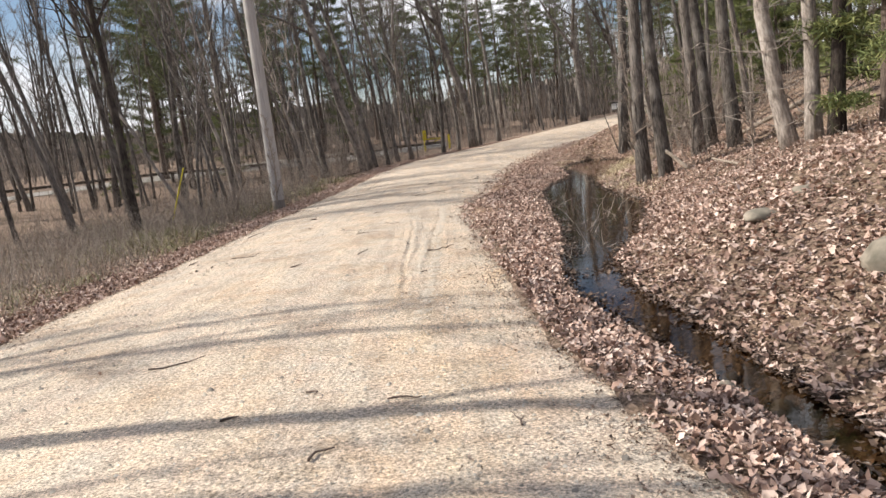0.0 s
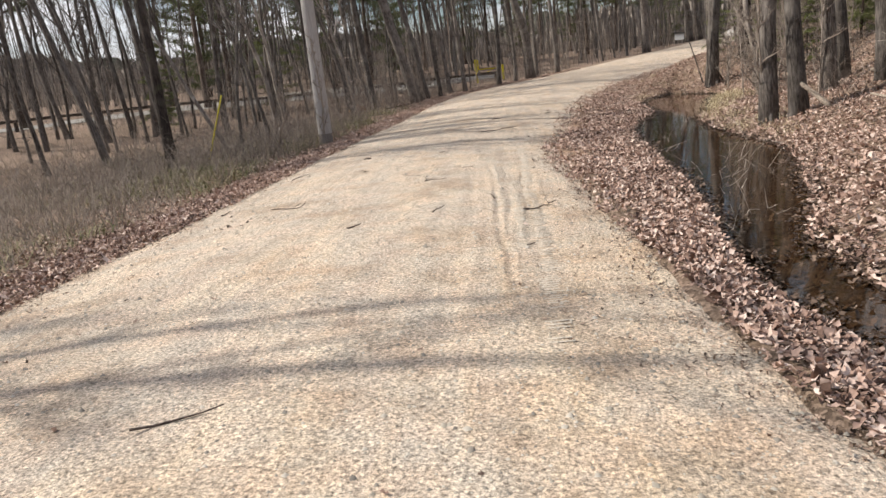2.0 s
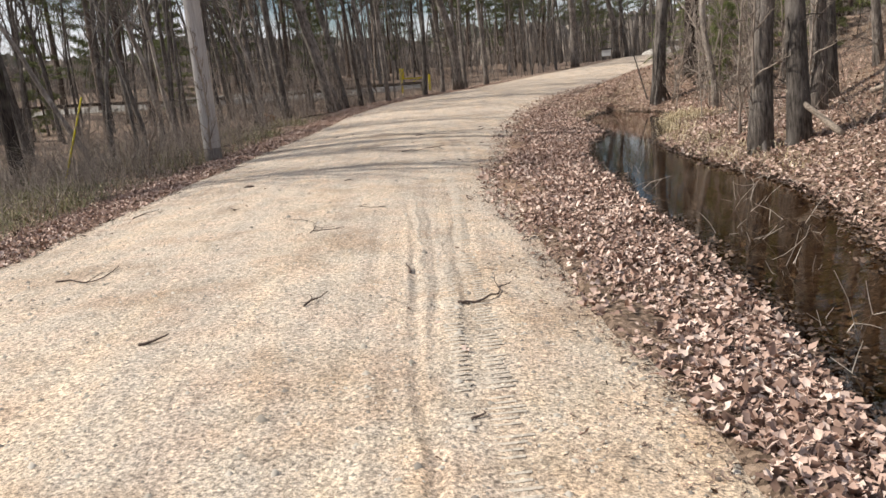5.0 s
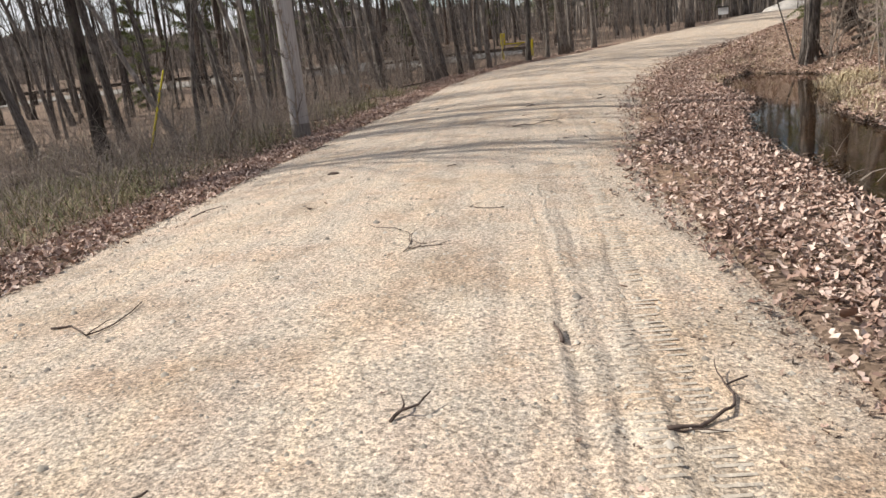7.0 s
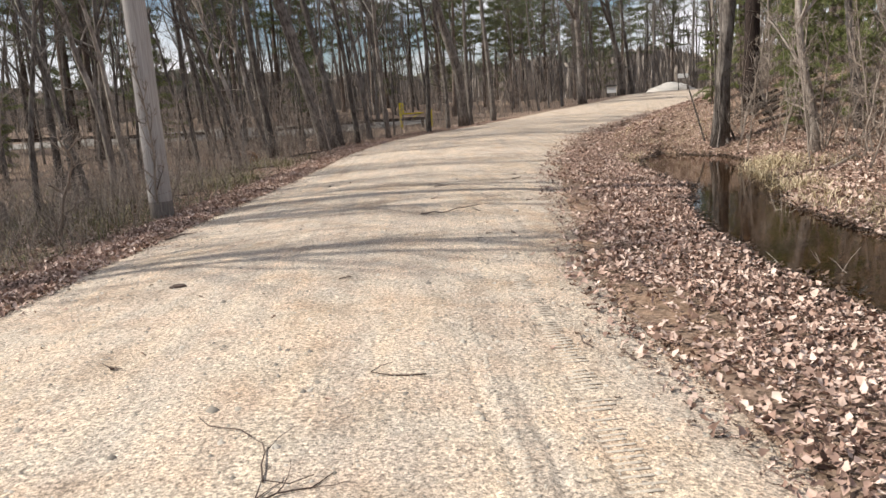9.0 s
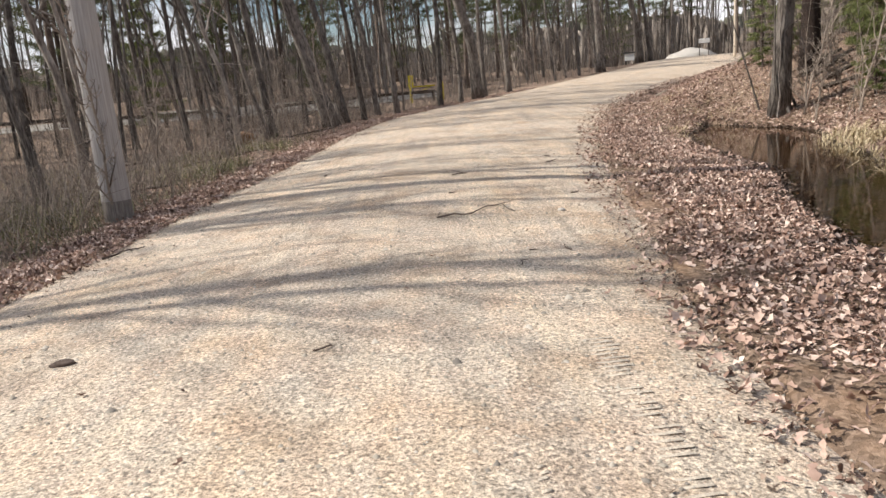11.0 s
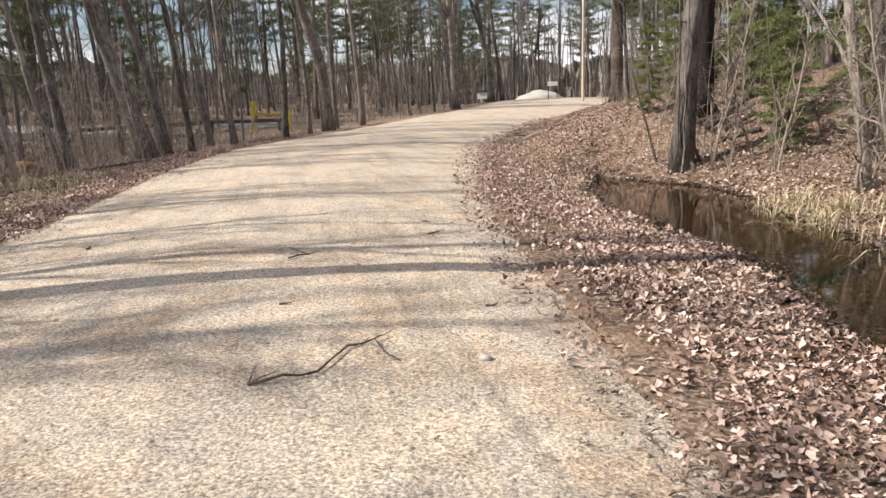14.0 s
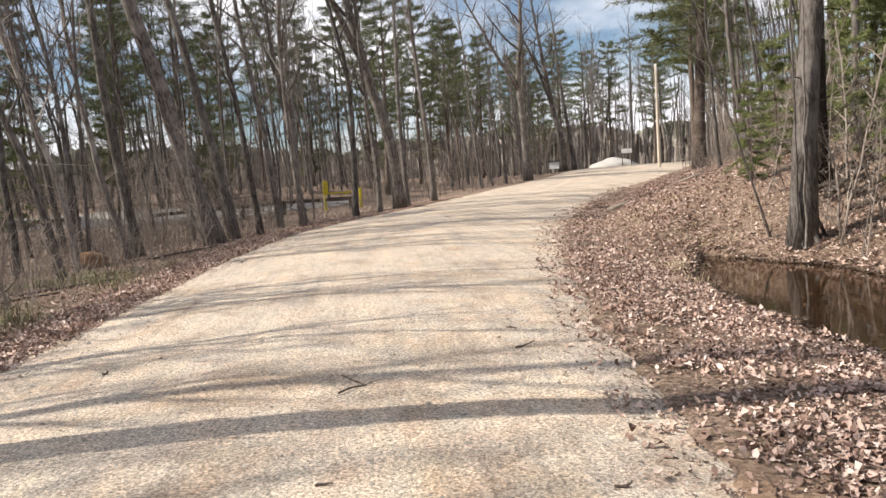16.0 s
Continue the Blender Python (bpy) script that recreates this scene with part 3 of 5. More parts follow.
# trees by the road that can be told apart: kind, place, girth, height, lean
BY_ROAD = (
    (dark[0], -10.1, 21.7, 0.78, 1.0, (-0.07, 0), "dark ivy-rough trunk at the edge of the brush", "dark tree"),
    (tall[1], -12.6, 27.0, 0.7, 0.95, (-0.12, 0), T_GREY, "tree"),
    (tall[2], -13.6, 24.0, 0.6, 0.9, (-0.2, 0), T_GREY, "tree"),
    (tall[3], -19.56, 35.17, 0.65, 1.0, (-0.2, 0), T_GREY, "tree"),
    (tall[4], -23.58, 38.08, 0.7, 1.0, (-0.15, 0), T_GREY, "tree"),
    (tall[0], -26.41, 33.66, 0.65, 1.0, (-0.1, 0), T_GREY, "tree"),
    (slim[0], -8.3, 23.3, 0.75, 0.8, (-0.02, 0), T_SLIM, "tree"),
    (slim[1], -7.6, 24.2, 0.8, 0.9, (-0.06, 0), T_SLIM, "tree"),
    (slim[2], -8.24, 25.05, 0.75, 0.75, (-0.05, 0), T_SLIM, "tree"),
    (pale[0], -8.27, 27.36, 1.15, 1.0, (-0.05, 0), "pale-barked slim tree in a small clump", "tree"),
    (pale[1], -7.87, 27.64, 0.9, 0.9, (-0.12, 0), "pale-barked slim tree in a small clump", "tree"),
    (slim[3], -8.46, 27.76, 1.0, 1.0, (0.02, 0), T_SLIM, "tree"),
    (slim[4], -9.18, 37.98, 1.2, 1.1, (-0.03, 0), T_SLIM, "tree"),
    (pale[0], -6.55, 35.31, 1.0, 1.0, (-0.1, 0), "pale-barked slim tree leaning over the verge", "tree"),
    (slim[0], -6.4, 33.8, 1.1, 1.1, (-0.1, 0), T_SLIM, "tree"),
    (pale[1], -6.35, 39.01, 1.2, 1.1, (-0.22, 0), "pale-barked slim tree leaning over the verge", "tree"),
    (tall[5], -6.23, 39.6, 0.8, 0.9, (-0.16, 0), T_GREY, "tree"),
    (tall[1], -3.9, 40.0, 1.45, 1.0, (-0.24, 0), "large leafless tree leaning away from the road", "tree"),
    (tall[2], -3.5, 41.5, 0.85, 1.0, (-0.15, 0), T_GREY, "tree"),
    (slim[1], -2.75, 42.51, 1.3, 1.3, (-0.08, 0), T_SLIM, "tree"),
    (slim[2], -1.38, 45.17, 1.4, 1.35, (-0.06, 0), T_SLIM, "tree"),
    (slim[3], -2.43, 47.0, 1.5, 1.4, (-0.1, 0), T_SLIM, "tree"),
    (tall[0], -1.5, 48.18, 0.6, 0.9, (-0.08, 0), T_GREY, "tree"),
    (slim[4], 0.82, 48.91, 1.6, 1.4, (-0.04, 0), T_SLIM, "tree"),
    (slim[0], 1.95, 49.88, 1.4, 1.3, (0.03, 0), T_SLIM, "tree"),
    (tall[3], 3.2, 53.4, 1.6, 1.05, (-0.12, 0), "large leafless tree beside the gravel road", "tree"),
    (tall[4], 5.46, 57.19, 0.8, 1.0, (-0.04, 0), T_GREY, "tree"),
    (tall[5], 3.83, 56.43, 0.7, 1.0, (-0.06, 0), T_GREY, "tree"),
    (tall[0], 16.88, 79.78, 1.75, 1.1, (-0.03, 0), "large forked leafless tree near the bend", "tree"),
    (tall[3], 27.54, 103.19, 2.1, 1.2, (-0.1, 0), "large forked leafless tree near the bend", "tree"),
    (tall[1], 29.38, 104.64, 1.3, 1.1, (-0.06, 0), T_GREY, "tree"),
    (tall[2], 5.78, 13.75, 0.75, 0.95, (-0.05, 0.02), "grey-barked tree on the bank above the ditch", "tree"),
    (tall[4], 6.18, 13.45, 0.7, 0.95, (-0.05, 0.0), "grey-barked tree on the bank above the ditch", "tree"),
    (slim[2], 9.9, 17.5, 1.0, 1.0, (-0.08, 0.05), T_SLIM, "tree"),
    (tall[5], 7.92, 16.1, 0.7, 0.95, (-0.04, 0), T_GREY, "tree"),
    (tall[0], 8.49, 16.79, 0.75, 0.95, (-0.06, 0), T_GREY, "tree"),
    (tall[1], 8.07, 14.1, 0.75, 0.9, (-0.02, 0), T_GREY, "tree"),
    (pale[0], 7.62, 10.31, 1.7, 1.15, (-0.16, 0.02), "pale-barked tree leaning out over the bank", "tree"),
    (pale[1], 7.85, 9.8, 1.5, 1.1, (-0.06, 0), "pale-barked tree leaning out over the bank", "tree"),
    (dark[1], 8.04, 9.4, 0.6, 0.8, (0.02, 0), "dark trunk on the leafy bank", "tree"),
    (tall[2], 8.85, 28.0, 1.05, 1.0, (-0.05, 0), "grey-barked tree hung with vines beside the pond", "tree"),
    (blackened[0], 10.9, 30.6, 1.1, 1.05, (-0.03, 0), "dark-barked tree behind the vine-hung trunk", "dark tree"),
    (crooked[0], 8.8, 23.05, 1.0, 1.0, (-0.05, 0), "slim pale tree standing on the wet bank", "tree"),
)
for kind, x, y, girth, hs, lean, label, category in BY_ROAD:
    plant(kind, x, y, hs, girth, None, lean, label, category, "trees along the road")

# trees left of the view, whose shadows lie across the road
for x, y, g in ((-8.5, 0.95, 0.75), (-10.5, 0.25, 0.6), (-9.0, -1.7, 1.0), (-12.0, -3.4, 1.0), (-17, 2.3, 0.9), (-24, 3.9, 1.0), (-9.5, -7, 1.0), (-16, 15.4, 1.0), (-19.5, 16.6, 1.1), (-22, 18.4, 1.1), (-15, 19.5, 0.9)):
    plant(tall[rng.integers(6)], x, y, 1, g, None, (0, 0), T_GREY, "tree", "trees along the road")

# the open woods: scattered trees, kept off the road, the ditch and the sunny gap
def far_road_view(x, y):
    """The open strip right of the road through which the bend shows."""
    return 29 < y < 100 and x < 0.8 + (y - 12.9) * 0.485

def free(x, y, gap=1.5):
    if x > 0 and far_road_view(x, y):
        return False
    a, b = np.interp(y, [r[0] for r in EDGE_L], [r[1] for r in EDGE_L]), np.interp(y, [r[0] for r in EDGE_R], [r[1] for r in EDGE_R])
    if a - gap < x < b + gap + (5.5 if y < 31 else 1.5):
        return False
    if -30 < x < 0 and 4.5 < y < 17:
        return False
    if x < 0 and y < 31 and x > -14 and y > 0:
        return False
    if -34 < x < 0 and abs(y - (56 + (x + 14) * 0.55)) < 7 and y > 44:
        return False
    return True

made = 0
while made < 185:
    side = rng.uniform()
    if side < 0.68:
        y = rng.uniform(17, 105)
        x = np.interp(y, [r[0] for r in EDGE_L], [r[1] for r in EDGE_L]) - 1.6 - (5.5 if y < 64 else 0) * (rng.uniform() < 0.8) - abs(rng.normal(0, 16))
    elif side < 0.94:
        y = rng.uniform(8, 85)
        x = np.interp(y, [r[0] for r in EDGE_R], [r[1] for r in EDGE_R]) + 4 + abs(rng.normal(0, 13))
    else:
        # unseen trees behind the camera, added for reflections and shadows
        y, x = rng.uniform(-40, -5), rng.uniform(-35, 35)
    if not free(x, y):
        continue
    made += 1
    k = rng.uniform()
    if k < 0.45:
        plant(tall[rng.integers(6)], x, y, rng.uniform(0.8, 1.1), rng.uniform(0.32, 0.72), None, (rng.normal(-0.025, 0.05), rng.normal(0, 0.04)), T_GREY, "tree", "woodland trees")
    else:
        plant(slim[rng.integers(5)], x, y, rng.uniform(0.8, 1.4), rng.uniform(0.5, 1.15), None, (rng.normal(-0.025, 0.06), rng.normal(0, 0.05)), T_SLIM, "tree", "woodland trees")

# close-set young trees behind the road edge
for k in range(26):
    y = rng.uniform(31, 56)
    x = np.interp(y, [r[0] for r in EDGE_L], [r[1] for r in EDGE_L]) - 5 - abs(rng.normal(0, 12))
    if not free(x, y):
        continue
    plant(slim[rng.integers(5)], x, y, rng.uniform(0.9, 1.5), rng.uniform(0.5, 1.0), None, (rng.normal(0, 0.05), rng.normal(0, 0.05)), T_SLIM, "tree", "woodland trees")

# trees closing the view beyond the bend
for k in range(34):
    kind = tall[rng.integers(6)] if k % 2 else slim[rng.integers(5)]
    plant(kind, rng.uniform(12, 62), rng.uniform(114, 150), rng.uniform(0.9, 1.3), rng.uniform(0.7, 1.3), None, (rng.normal(0, 0.04), rng.normal(0, 0.04)), T_GREY, "tree", "woodland trees")

# evergreens
PINES = ((-17, 47, 0.9), (-22, 55, 1.0), (-28, 62, 1.0), (-12, 74, 1.0), (-4, 82, 1.0), (3, 90, 1.0), (9, 98, 1.0), (14, 106, 1.0), (20, 118, 1.0), (22.5, 59, 0.85), (26.5, 66, 0.9), (30, 73, 0.95), (37, 82, 1.0), (43, 92, 1.0), (8, 112, 0.9), (0, 100, 1.0), (-8, 92, 0.95), (-30, 76, 1.0), (-34, 50, 1.0), (24, 48, 0.9), (20, 42, 0.8), (48, 122, 0.9), (30, 132, 1.0), (38, 140, 1.0), (24, 138, 1.0), (-20, 86, 1.0), (17, 120, 1.0), (26, 124, 0.9), (35, 128, 1.1), (44, 130, 1.0), (52, 128, 1.0), (21, 146, 1.1), (46, 146, 1.1), (33, 150, 1.1), (57, 112, 1.0), (50, 104, 0.9), (11, 88, 0.8), (4, 78, 0.9), (-14, 66, 0.85), (-26, 70, 1.0))
for x, y, s in PINES:
    plant(pine[rng.integers(3)], x, y, s, s, None, (0, 0), "tall green pine with bare lower trunk", "pine tree", "pines", "pine_tree", ("trunk", "bough_frame", "foliage"))
FULL_PINES = ((-24, 60, 0.9), (-18, 78, 1.0), (-9, 70, 0.7), (-30, 90, 1.1), (-3, 96, 0.9), (-13, 100, 1.1), (5, 118, 1.0), (14, 128, 1.0), (27, 112, 0.7), (-26, 104, 1.1))
for x, y, s in FULL_PINES:
    plant(full_pine[rng.integers(2)], x, y, s, s, None, (0, 0), "full green pine with boughs almost to the ground", "pine tree", "pines", "pine_tree", ("trunk", "bough_frame", "foliage"))
HEMLOCKS = ((8.6, 8.9, 0.85), (11.0, 11.5, 0.8), (12.5, 17, 0.7), (14.5, 33.5, 0.6), (13.6, 26.6, 0.45), (11.3, 25.6, 0.36), (12.4, 30.8, 0.42), (11.9, 33.6, 0.36), (10.5, 26.9, 0.3), (11.4, 28.4, 0.38), (10.2, 32.0, 0.26), (12.6, 24.6, 0.42), (14.2, 29.0, 0.5), (17.5, 36, 0.8), (16, 29, 0.8), (18, 33, 1.0), (15, 24, 0.8), (17.5, 40, 0.9), (-15.5, 52, 0.8), (-19, 41, 0.6))
for x, y, s in HEMLOCKS:
    plant(hemlock[rng.integers(2)], x, y, s, s, None, (0, 0), "small green hemlock with drooping feathery boughs", "evergreen", "hemlocks", "hemlock_tree", ("trunk", "bough_frame", "foliage"))

plant(pine[0], 19.2, 52.0, 0.8, 1.4, None, (0, 0), "wide green pine reaching out over the road", "pine tree", "pines", "pine_tree", ("trunk", "bough_frame", "foliage"))

LEANING = (
    (slim[3], 8.7, 28.9, 0.26, 0.7, (-0.3, 0.05), "thin sapling leaning away beside the vine-hung trunk", "tree"),
    (slim[1], 13.2, 38.9, 0.7, 0.8, (-0.2, 0), T_SLIM, "tree"),
)
for kind, x, y, girth, hs, lean, label, category in LEANING:
    plant(kind, x, y, hs, girth, None, lean, label, category, "trees along the road")

# saplings and shrubs
for k in range(92):
    while True:
        if k >= 60:
            y = rng.uniform(21, 42)
            x = (8.6 if y < 30 else 7.5 + (y - 30) * 0.45) + abs(rng.normal(0, 3.2))
        elif k < 26:
            y = rng.uniform(19, 62)
            x = np.interp(y, [r[0] for r in EDGE_L], [r[1] for r in EDGE_L]) - 1.0 - abs(rng.normal(0, 4))
        else:
            y = rng.uniform(9, 60)
            x = max(np.interp(y, [r[0] for r in EDGE_R], [r[1] for r in EDGE_R]) + (5.0 if y > 31 else 2.0), np.interp(y, [r[0] for r in CREEK], [r[2] for r in CREEK]) + 0.3 if y < 30 else 0) + abs(rng.normal(0, 3))
        if k < 26 or not far_road_view(x, y):
            break
    plant(shrub[rng.integers(4)], x, y, rng.uniform(0.5, 1.2), rng.uniform(0.5, 0.9), None, (rng.normal(0, 0.15), rng.normal(0, 0.15)), "thin leafless sapling in the undergrowth", "shrub", "undergrowth saplings", "shrub", ("stem", "crown"))

# far woods
def far_woods():
    r = np.random.default_rng(5)
    t = Tubes()
    n = 0
    while n < 1000:
        a = r.uniform(-1.35, 1.35)
        d = r.uniform(60, 190)
        x, y = d * math.sin(a), 12 + d * math.cos(a)
        lo, hi = np.interp(y, [q[0] for q in EDGE_L], [q[1] for q in EDGE_L]), np.interp(y, [q[0] for q in EDGE_R], [q[1] for q in EDGE_R])
        if (lo - 1.5 < x < hi + 2 and y < 116) or (-34 < x < 0 and abs(y - (60 + (x + 14) * 0.55)) < 8):
            continue
        n += 1
        h = r.uniform(11, 20)
        g = ground_at(x, y)
        p = bent((x, y, g - 0.3), (r.normal(-0.04, 0.06), r.normal(0, 0.05), 1), h, 5, 0.04, r)
        t.add(p, r.uniform(0.06, 0.17) * (1 - 0.85 * np.linspace(0, 1, 6)) + 0.01, 5, cap=False)
        for _ in range(9):
            i = r.integers(2, 6)
            an = r.uniform(0, 6.28)
            b = bent(p[i], (math.cos(an) * 0.6, math.sin(an) * 0.6, 0.8), h * r.uniform(0.1, 0.25), 3, 0.15, r)
            t.add(b, [0.04, 0.025, 0.015, 0.006], 3, cap=False)
            for _ in range(3):
                an = r.uniform(0, 6.28)
                t.add(bent(b[r.integers(1, 4)], (math.cos(an) * 0.7, math.sin(an) * 0.7, 0.6), h * 0.09, 1, 0.2, r), [0.015, 0.005], 3, cap=False)
    return t.mesh("far_woods", BARK)

def far_brush():
    r = np.random.default_rng(6)
    t = Tubes()
    for k in range(5000):
        a, d = r.uniform(-1.3, 1.2), r.uniform(52, 150)
        x, y = d * math.sin(a), 12 + d * math.cos(a)
        lo, hi = np.interp(y, [q[0] for q in EDGE_L], [q[1] for q in EDGE_L]), np.interp(y, [q[0] for q in EDGE_R], [q[1] for q in EDGE_R])
        if (lo - 1.5 < x < hi + 3 and y < 118) or (-40 < x < 1 and 54 + (x + 14) * 0.55 < y < 69 + (x + 14) * 0.55):
            continue
        h = r.uniform(1.5, 6.5)
        p = bent((x, y, ground_at(x, y) - 0.2), (r.normal(0, 0.15), r.normal(0, 0.15), 1), h, 3, 0.1, r)
        t.add(p, np.linspace(0.03, 0.008, 4), 3, cap=False)
        for _ in range(4):
            t.add(bent(p[r.integers(1, 4)], (r.normal(0, 1), r.normal(0, 1), 0.8), h * 0.3, 1, 0.2, r), [0.018, 0.005], 3, cap=False)
    return t.mesh("far_brush", BRUSH)

tagged(new("far_brush", far_brush()), "hazy distant understorey of bare saplings", "brush", kind="stuff")
tagged(new("far_woods", far_woods()), "distant leafless grey woods beyond the road", "woods", kind="stuff")

# far wooded ridge: backdrop rings added to close the low sky gaps
def ridge(radius, low, high, c1, c2, seed):
    r = np.random.default_rng(seed)
    m, nn, ll, b = material("hazed_ridge_trees", 0.95)
    sv = noise_node(nn, ll, 1.0, 6, (0.9, 0.9, 0.12), rough=0.7)
    ll.new(ramp(nn, ll, sv, (0.32, c1), (0.68, c2)), b.inputs["Base Color"])
    n = 2600
    a = np.linspace(-math.pi, math.pi, n)
    tops = low + (high - low) * (0.5 + 0.5 * np.sin(a * 9 + seed) * np.cos(a * 23 + 2 * seed)) * r.uniform(0.86, 1.0, n) + r.normal(0, 0.35, n)
    rows = np.array([-3, 0.3, 0.6, 0.85, 1.0])
    R = radius + r.normal(0, 1.5, (5, n)) + np.array([0, 1, 3, 5, 6])[:, None]
    X, Y = R * np.sin(a)[None], 20 + R * np.cos(a)[None]
    Z = np.where(rows[:, None] < 0, -4, rows[:, None] * tops[None])
    idx = np.arange(5 * n).reshape(5, n)
    f = np.stack([idx[:-1, :-1], idx[:-1, 1:], idx[1:, 1:], idx[1:, :-1]], -1).reshape(-1, 4)
    me = mesh_from("backdrop", np.stack([X, Y, Z], -1).reshape(-1, 3), f, smooth=False)
    me.materials.append(m)
    tagged(new("backdrop", me), "hazy grey-brown wooded ridge in the distance", "ridge", kind="structure")

# tree colours lifted for distance: the haze is put into the base colour
ridge(185, 9, 17, (0.15, 0.125, 0.105), (0.34, 0.295, 0.255), 1)
ridge(225, 12, 21, (0.11, 0.115, 0.085), (0.25, 0.24, 0.19), 2)

# ---- poles, rails, gate ----
def utility_pole(name, x, y, height, r0, wood, label, lean=(0, 0), butt=0.0, mark=False):
    o = new(name)
    tilt = Vector((lean[0], lean[1], 1)).to_track_quat("Z", "Y").to_matrix().to_4x4()
    o.matrix_basis = Matrix.Translation((x, y, ground_at(x, y))) @ tilt
    t = Tubes()
    zs = np.linspace(-0.3, height, 16)
    t.add(np.stack([0 * zs, 0 * zs, zs], -1), r0 * (1 - 0.28 * zs / height), 20)
    part("shaft", t.mesh("shaft", wood), o)
    if butt:
        t = Tubes()
        zs = np.linspace(-0.3, butt, 4)
        t.add(np.stack([0 * zs, 0 * zs, zs], -1), r0 * (1 - 0.28 * zs / height) + 0.004, 20, cap=False)
        part("stained_butt", t.mesh("stained_butt", TAR), o, "dark damp stained pole foot")
    if mark:
        part("step_bolt", block("step_bolt", 0.16, 0.07, 0.06, BLACK), o, "", pose(0, -r0 * 0.86, 3.75))
        part("tag", block("tag", 0.07, 0.012, 0.1, STEEL, 0.003), o, "small metal pole tag", pose(0.02, -r0 * 0.91, 1.9))
    tagged(o, label, "utility pole")
    return o

utility_pole("utility_pole", -4.8, 20.9, 11.5, 0.21, POLEWOOD, "weathered grey wooden utility pole at the road edge", butt=0.3, mark=True)
utility_pole("utility_pole", 33.65, 89.0, 11.0, 0.16, POLE_SUNLIT, "pale sunlit wooden utility pole at the bend")

def guy_guard():
    foot, top = Vector((-8.8, 21.4, ground_at(-8.8, 21.4))), Vector((-4.8, 20.9, 9.6))
    way = (top - foot).normalized()
    o = new("guy_wire")
    o.location = foot
    t = Tubes()
    t.add([(0, 0, -0.1), tuple(top - foot)], [0.006, 0.006], 6)
    part("cable", t.mesh("cable", STEEL), o)
    t = Tubes()
    t.add([tuple(way * s) for s in (0.05, 0.7, 1.4, 2.2)], [0.026, 0.025, 0.024, 0.022], 10)
    part("guard", t.mesh("guard", YELLOW), o, "yellow plastic guy wire guard")
    tagged(o, "utility pole guy wire with a yellow plastic guard", "guy wire")

guy_guard()

def rail_run(points, gap=2.6, top=0.72):
    pts = [Vector((x, y, ground_at(x, y))) for x, y in points]
    for a, b in zip(pts, pts[1:]):
        n = max(1, round((b - a).length / gap))
        for k in range(n):
            p, q = a.lerp(b, k / n), a.lerp(b, (k + 1) / n)
            o = new("guard_rail")
            o.location = (p.x, p.y, ground_at(p.x, p.y))
            z2 = ground_at(q.x, q.y) - o.location.z
            part("post", POST, o)
            d = Vector((q.x - p.x, q.y - p.y, z2))
            part("rail", block("rail", d.length - 0.03, 0.16, 0.2, RAILWOOD, 0.02), o, "", Matrix.Translation(d / 2 + Vector((0, 0, top))) @ d.to_track_quat("X", "Z").to_matrix().to_4x4())
            tagged(o, "dark timber guard rail section on short posts", "guard rail", "timber guard rails")

POST = block("post", 0.2, 0.2, 1.3, RAILWOOD, 0.02)
rail_run(((-41.2, 41), (-27, 48.2), (-13.4, 55.4)))
rail_run(((-10.3, 56.8), (-1.1, 61.9)))

def paved_strip():
    xs, us = np.arange(-70, 2, 1.0), np.linspace(0, 1, 8)
    X, U = np.meshgrid(xs, us)
    Y = 58 + (X + 14) * 0.56 + U * 9
    Z = ground_height(X, Y) + 0.05
    idx = np.arange(X.size).reshape(X.shape)
    f = np.stack([idx[:-1, :-1], idx[:-1, 1:], idx[1:, 1:], idx[1:, :-1]], -1).reshape(-1, 4)
    me = mesh_from("pavement", np.stack([X, Y, Z], -1).reshape(-1, 3), f)
    me.materials.append(ASPHALT)
    return new("pavement", me)

tagged(paved_strip(), "pale worn asphalt lane behind the guard rail", "lane", kind="structure")

def yellow_gate(x, y):
    o = new("gate")
    o.matrix_basis = Matrix.Translation((x, y, ground_at(x, y))) @ Matrix.Rotation(radians(8), 4, "Z")
    part("post", block("post", 0.16, 0.16, 2.0, YELLOW, 0.03), o, "", pose(0, 0, 0.95))
    for dx in (-0.1, 0.14):
        part("panel", block("panel", 0.12, 0.05, 0.85, YELLOW, 0.01), o, "yellow steel gate panel", pose(dx, -0.1, 1.5))
    part("bar", block("bar", 1.75, 0.08, 0.09, YELLOW, 0.02), o, "", pose(0.86, 0, 1.12))
    part("brace", block("brace", 1.0, 0.05, 0.06, YELLOW, 0.01), o, "", pose(1.1, 0.02, 0.92, 0, -24, 0))
    part("end_post", block("end_post", 0.17, 0.17, 1.5, YELLOW, 0.03), o, "", pose(2.25, -0.1, 0.6))
    part("timber", block("timber", 1.75, 0.2, 0.24, RAILWOOD, 0.03), o, "dark timber rail under the gate", pose(0.85, -0.25, 0.72))
    part("timber_leg", block("timber_leg", 0.2, 0.18, 0.95, RAILWOOD, 0.03), o, "", pose(1.55, -0.25, 0.15))
    tagged(o, "yellow painted steel gate across the lane", "gate")

yellow_gate(-0.95, 62.4)

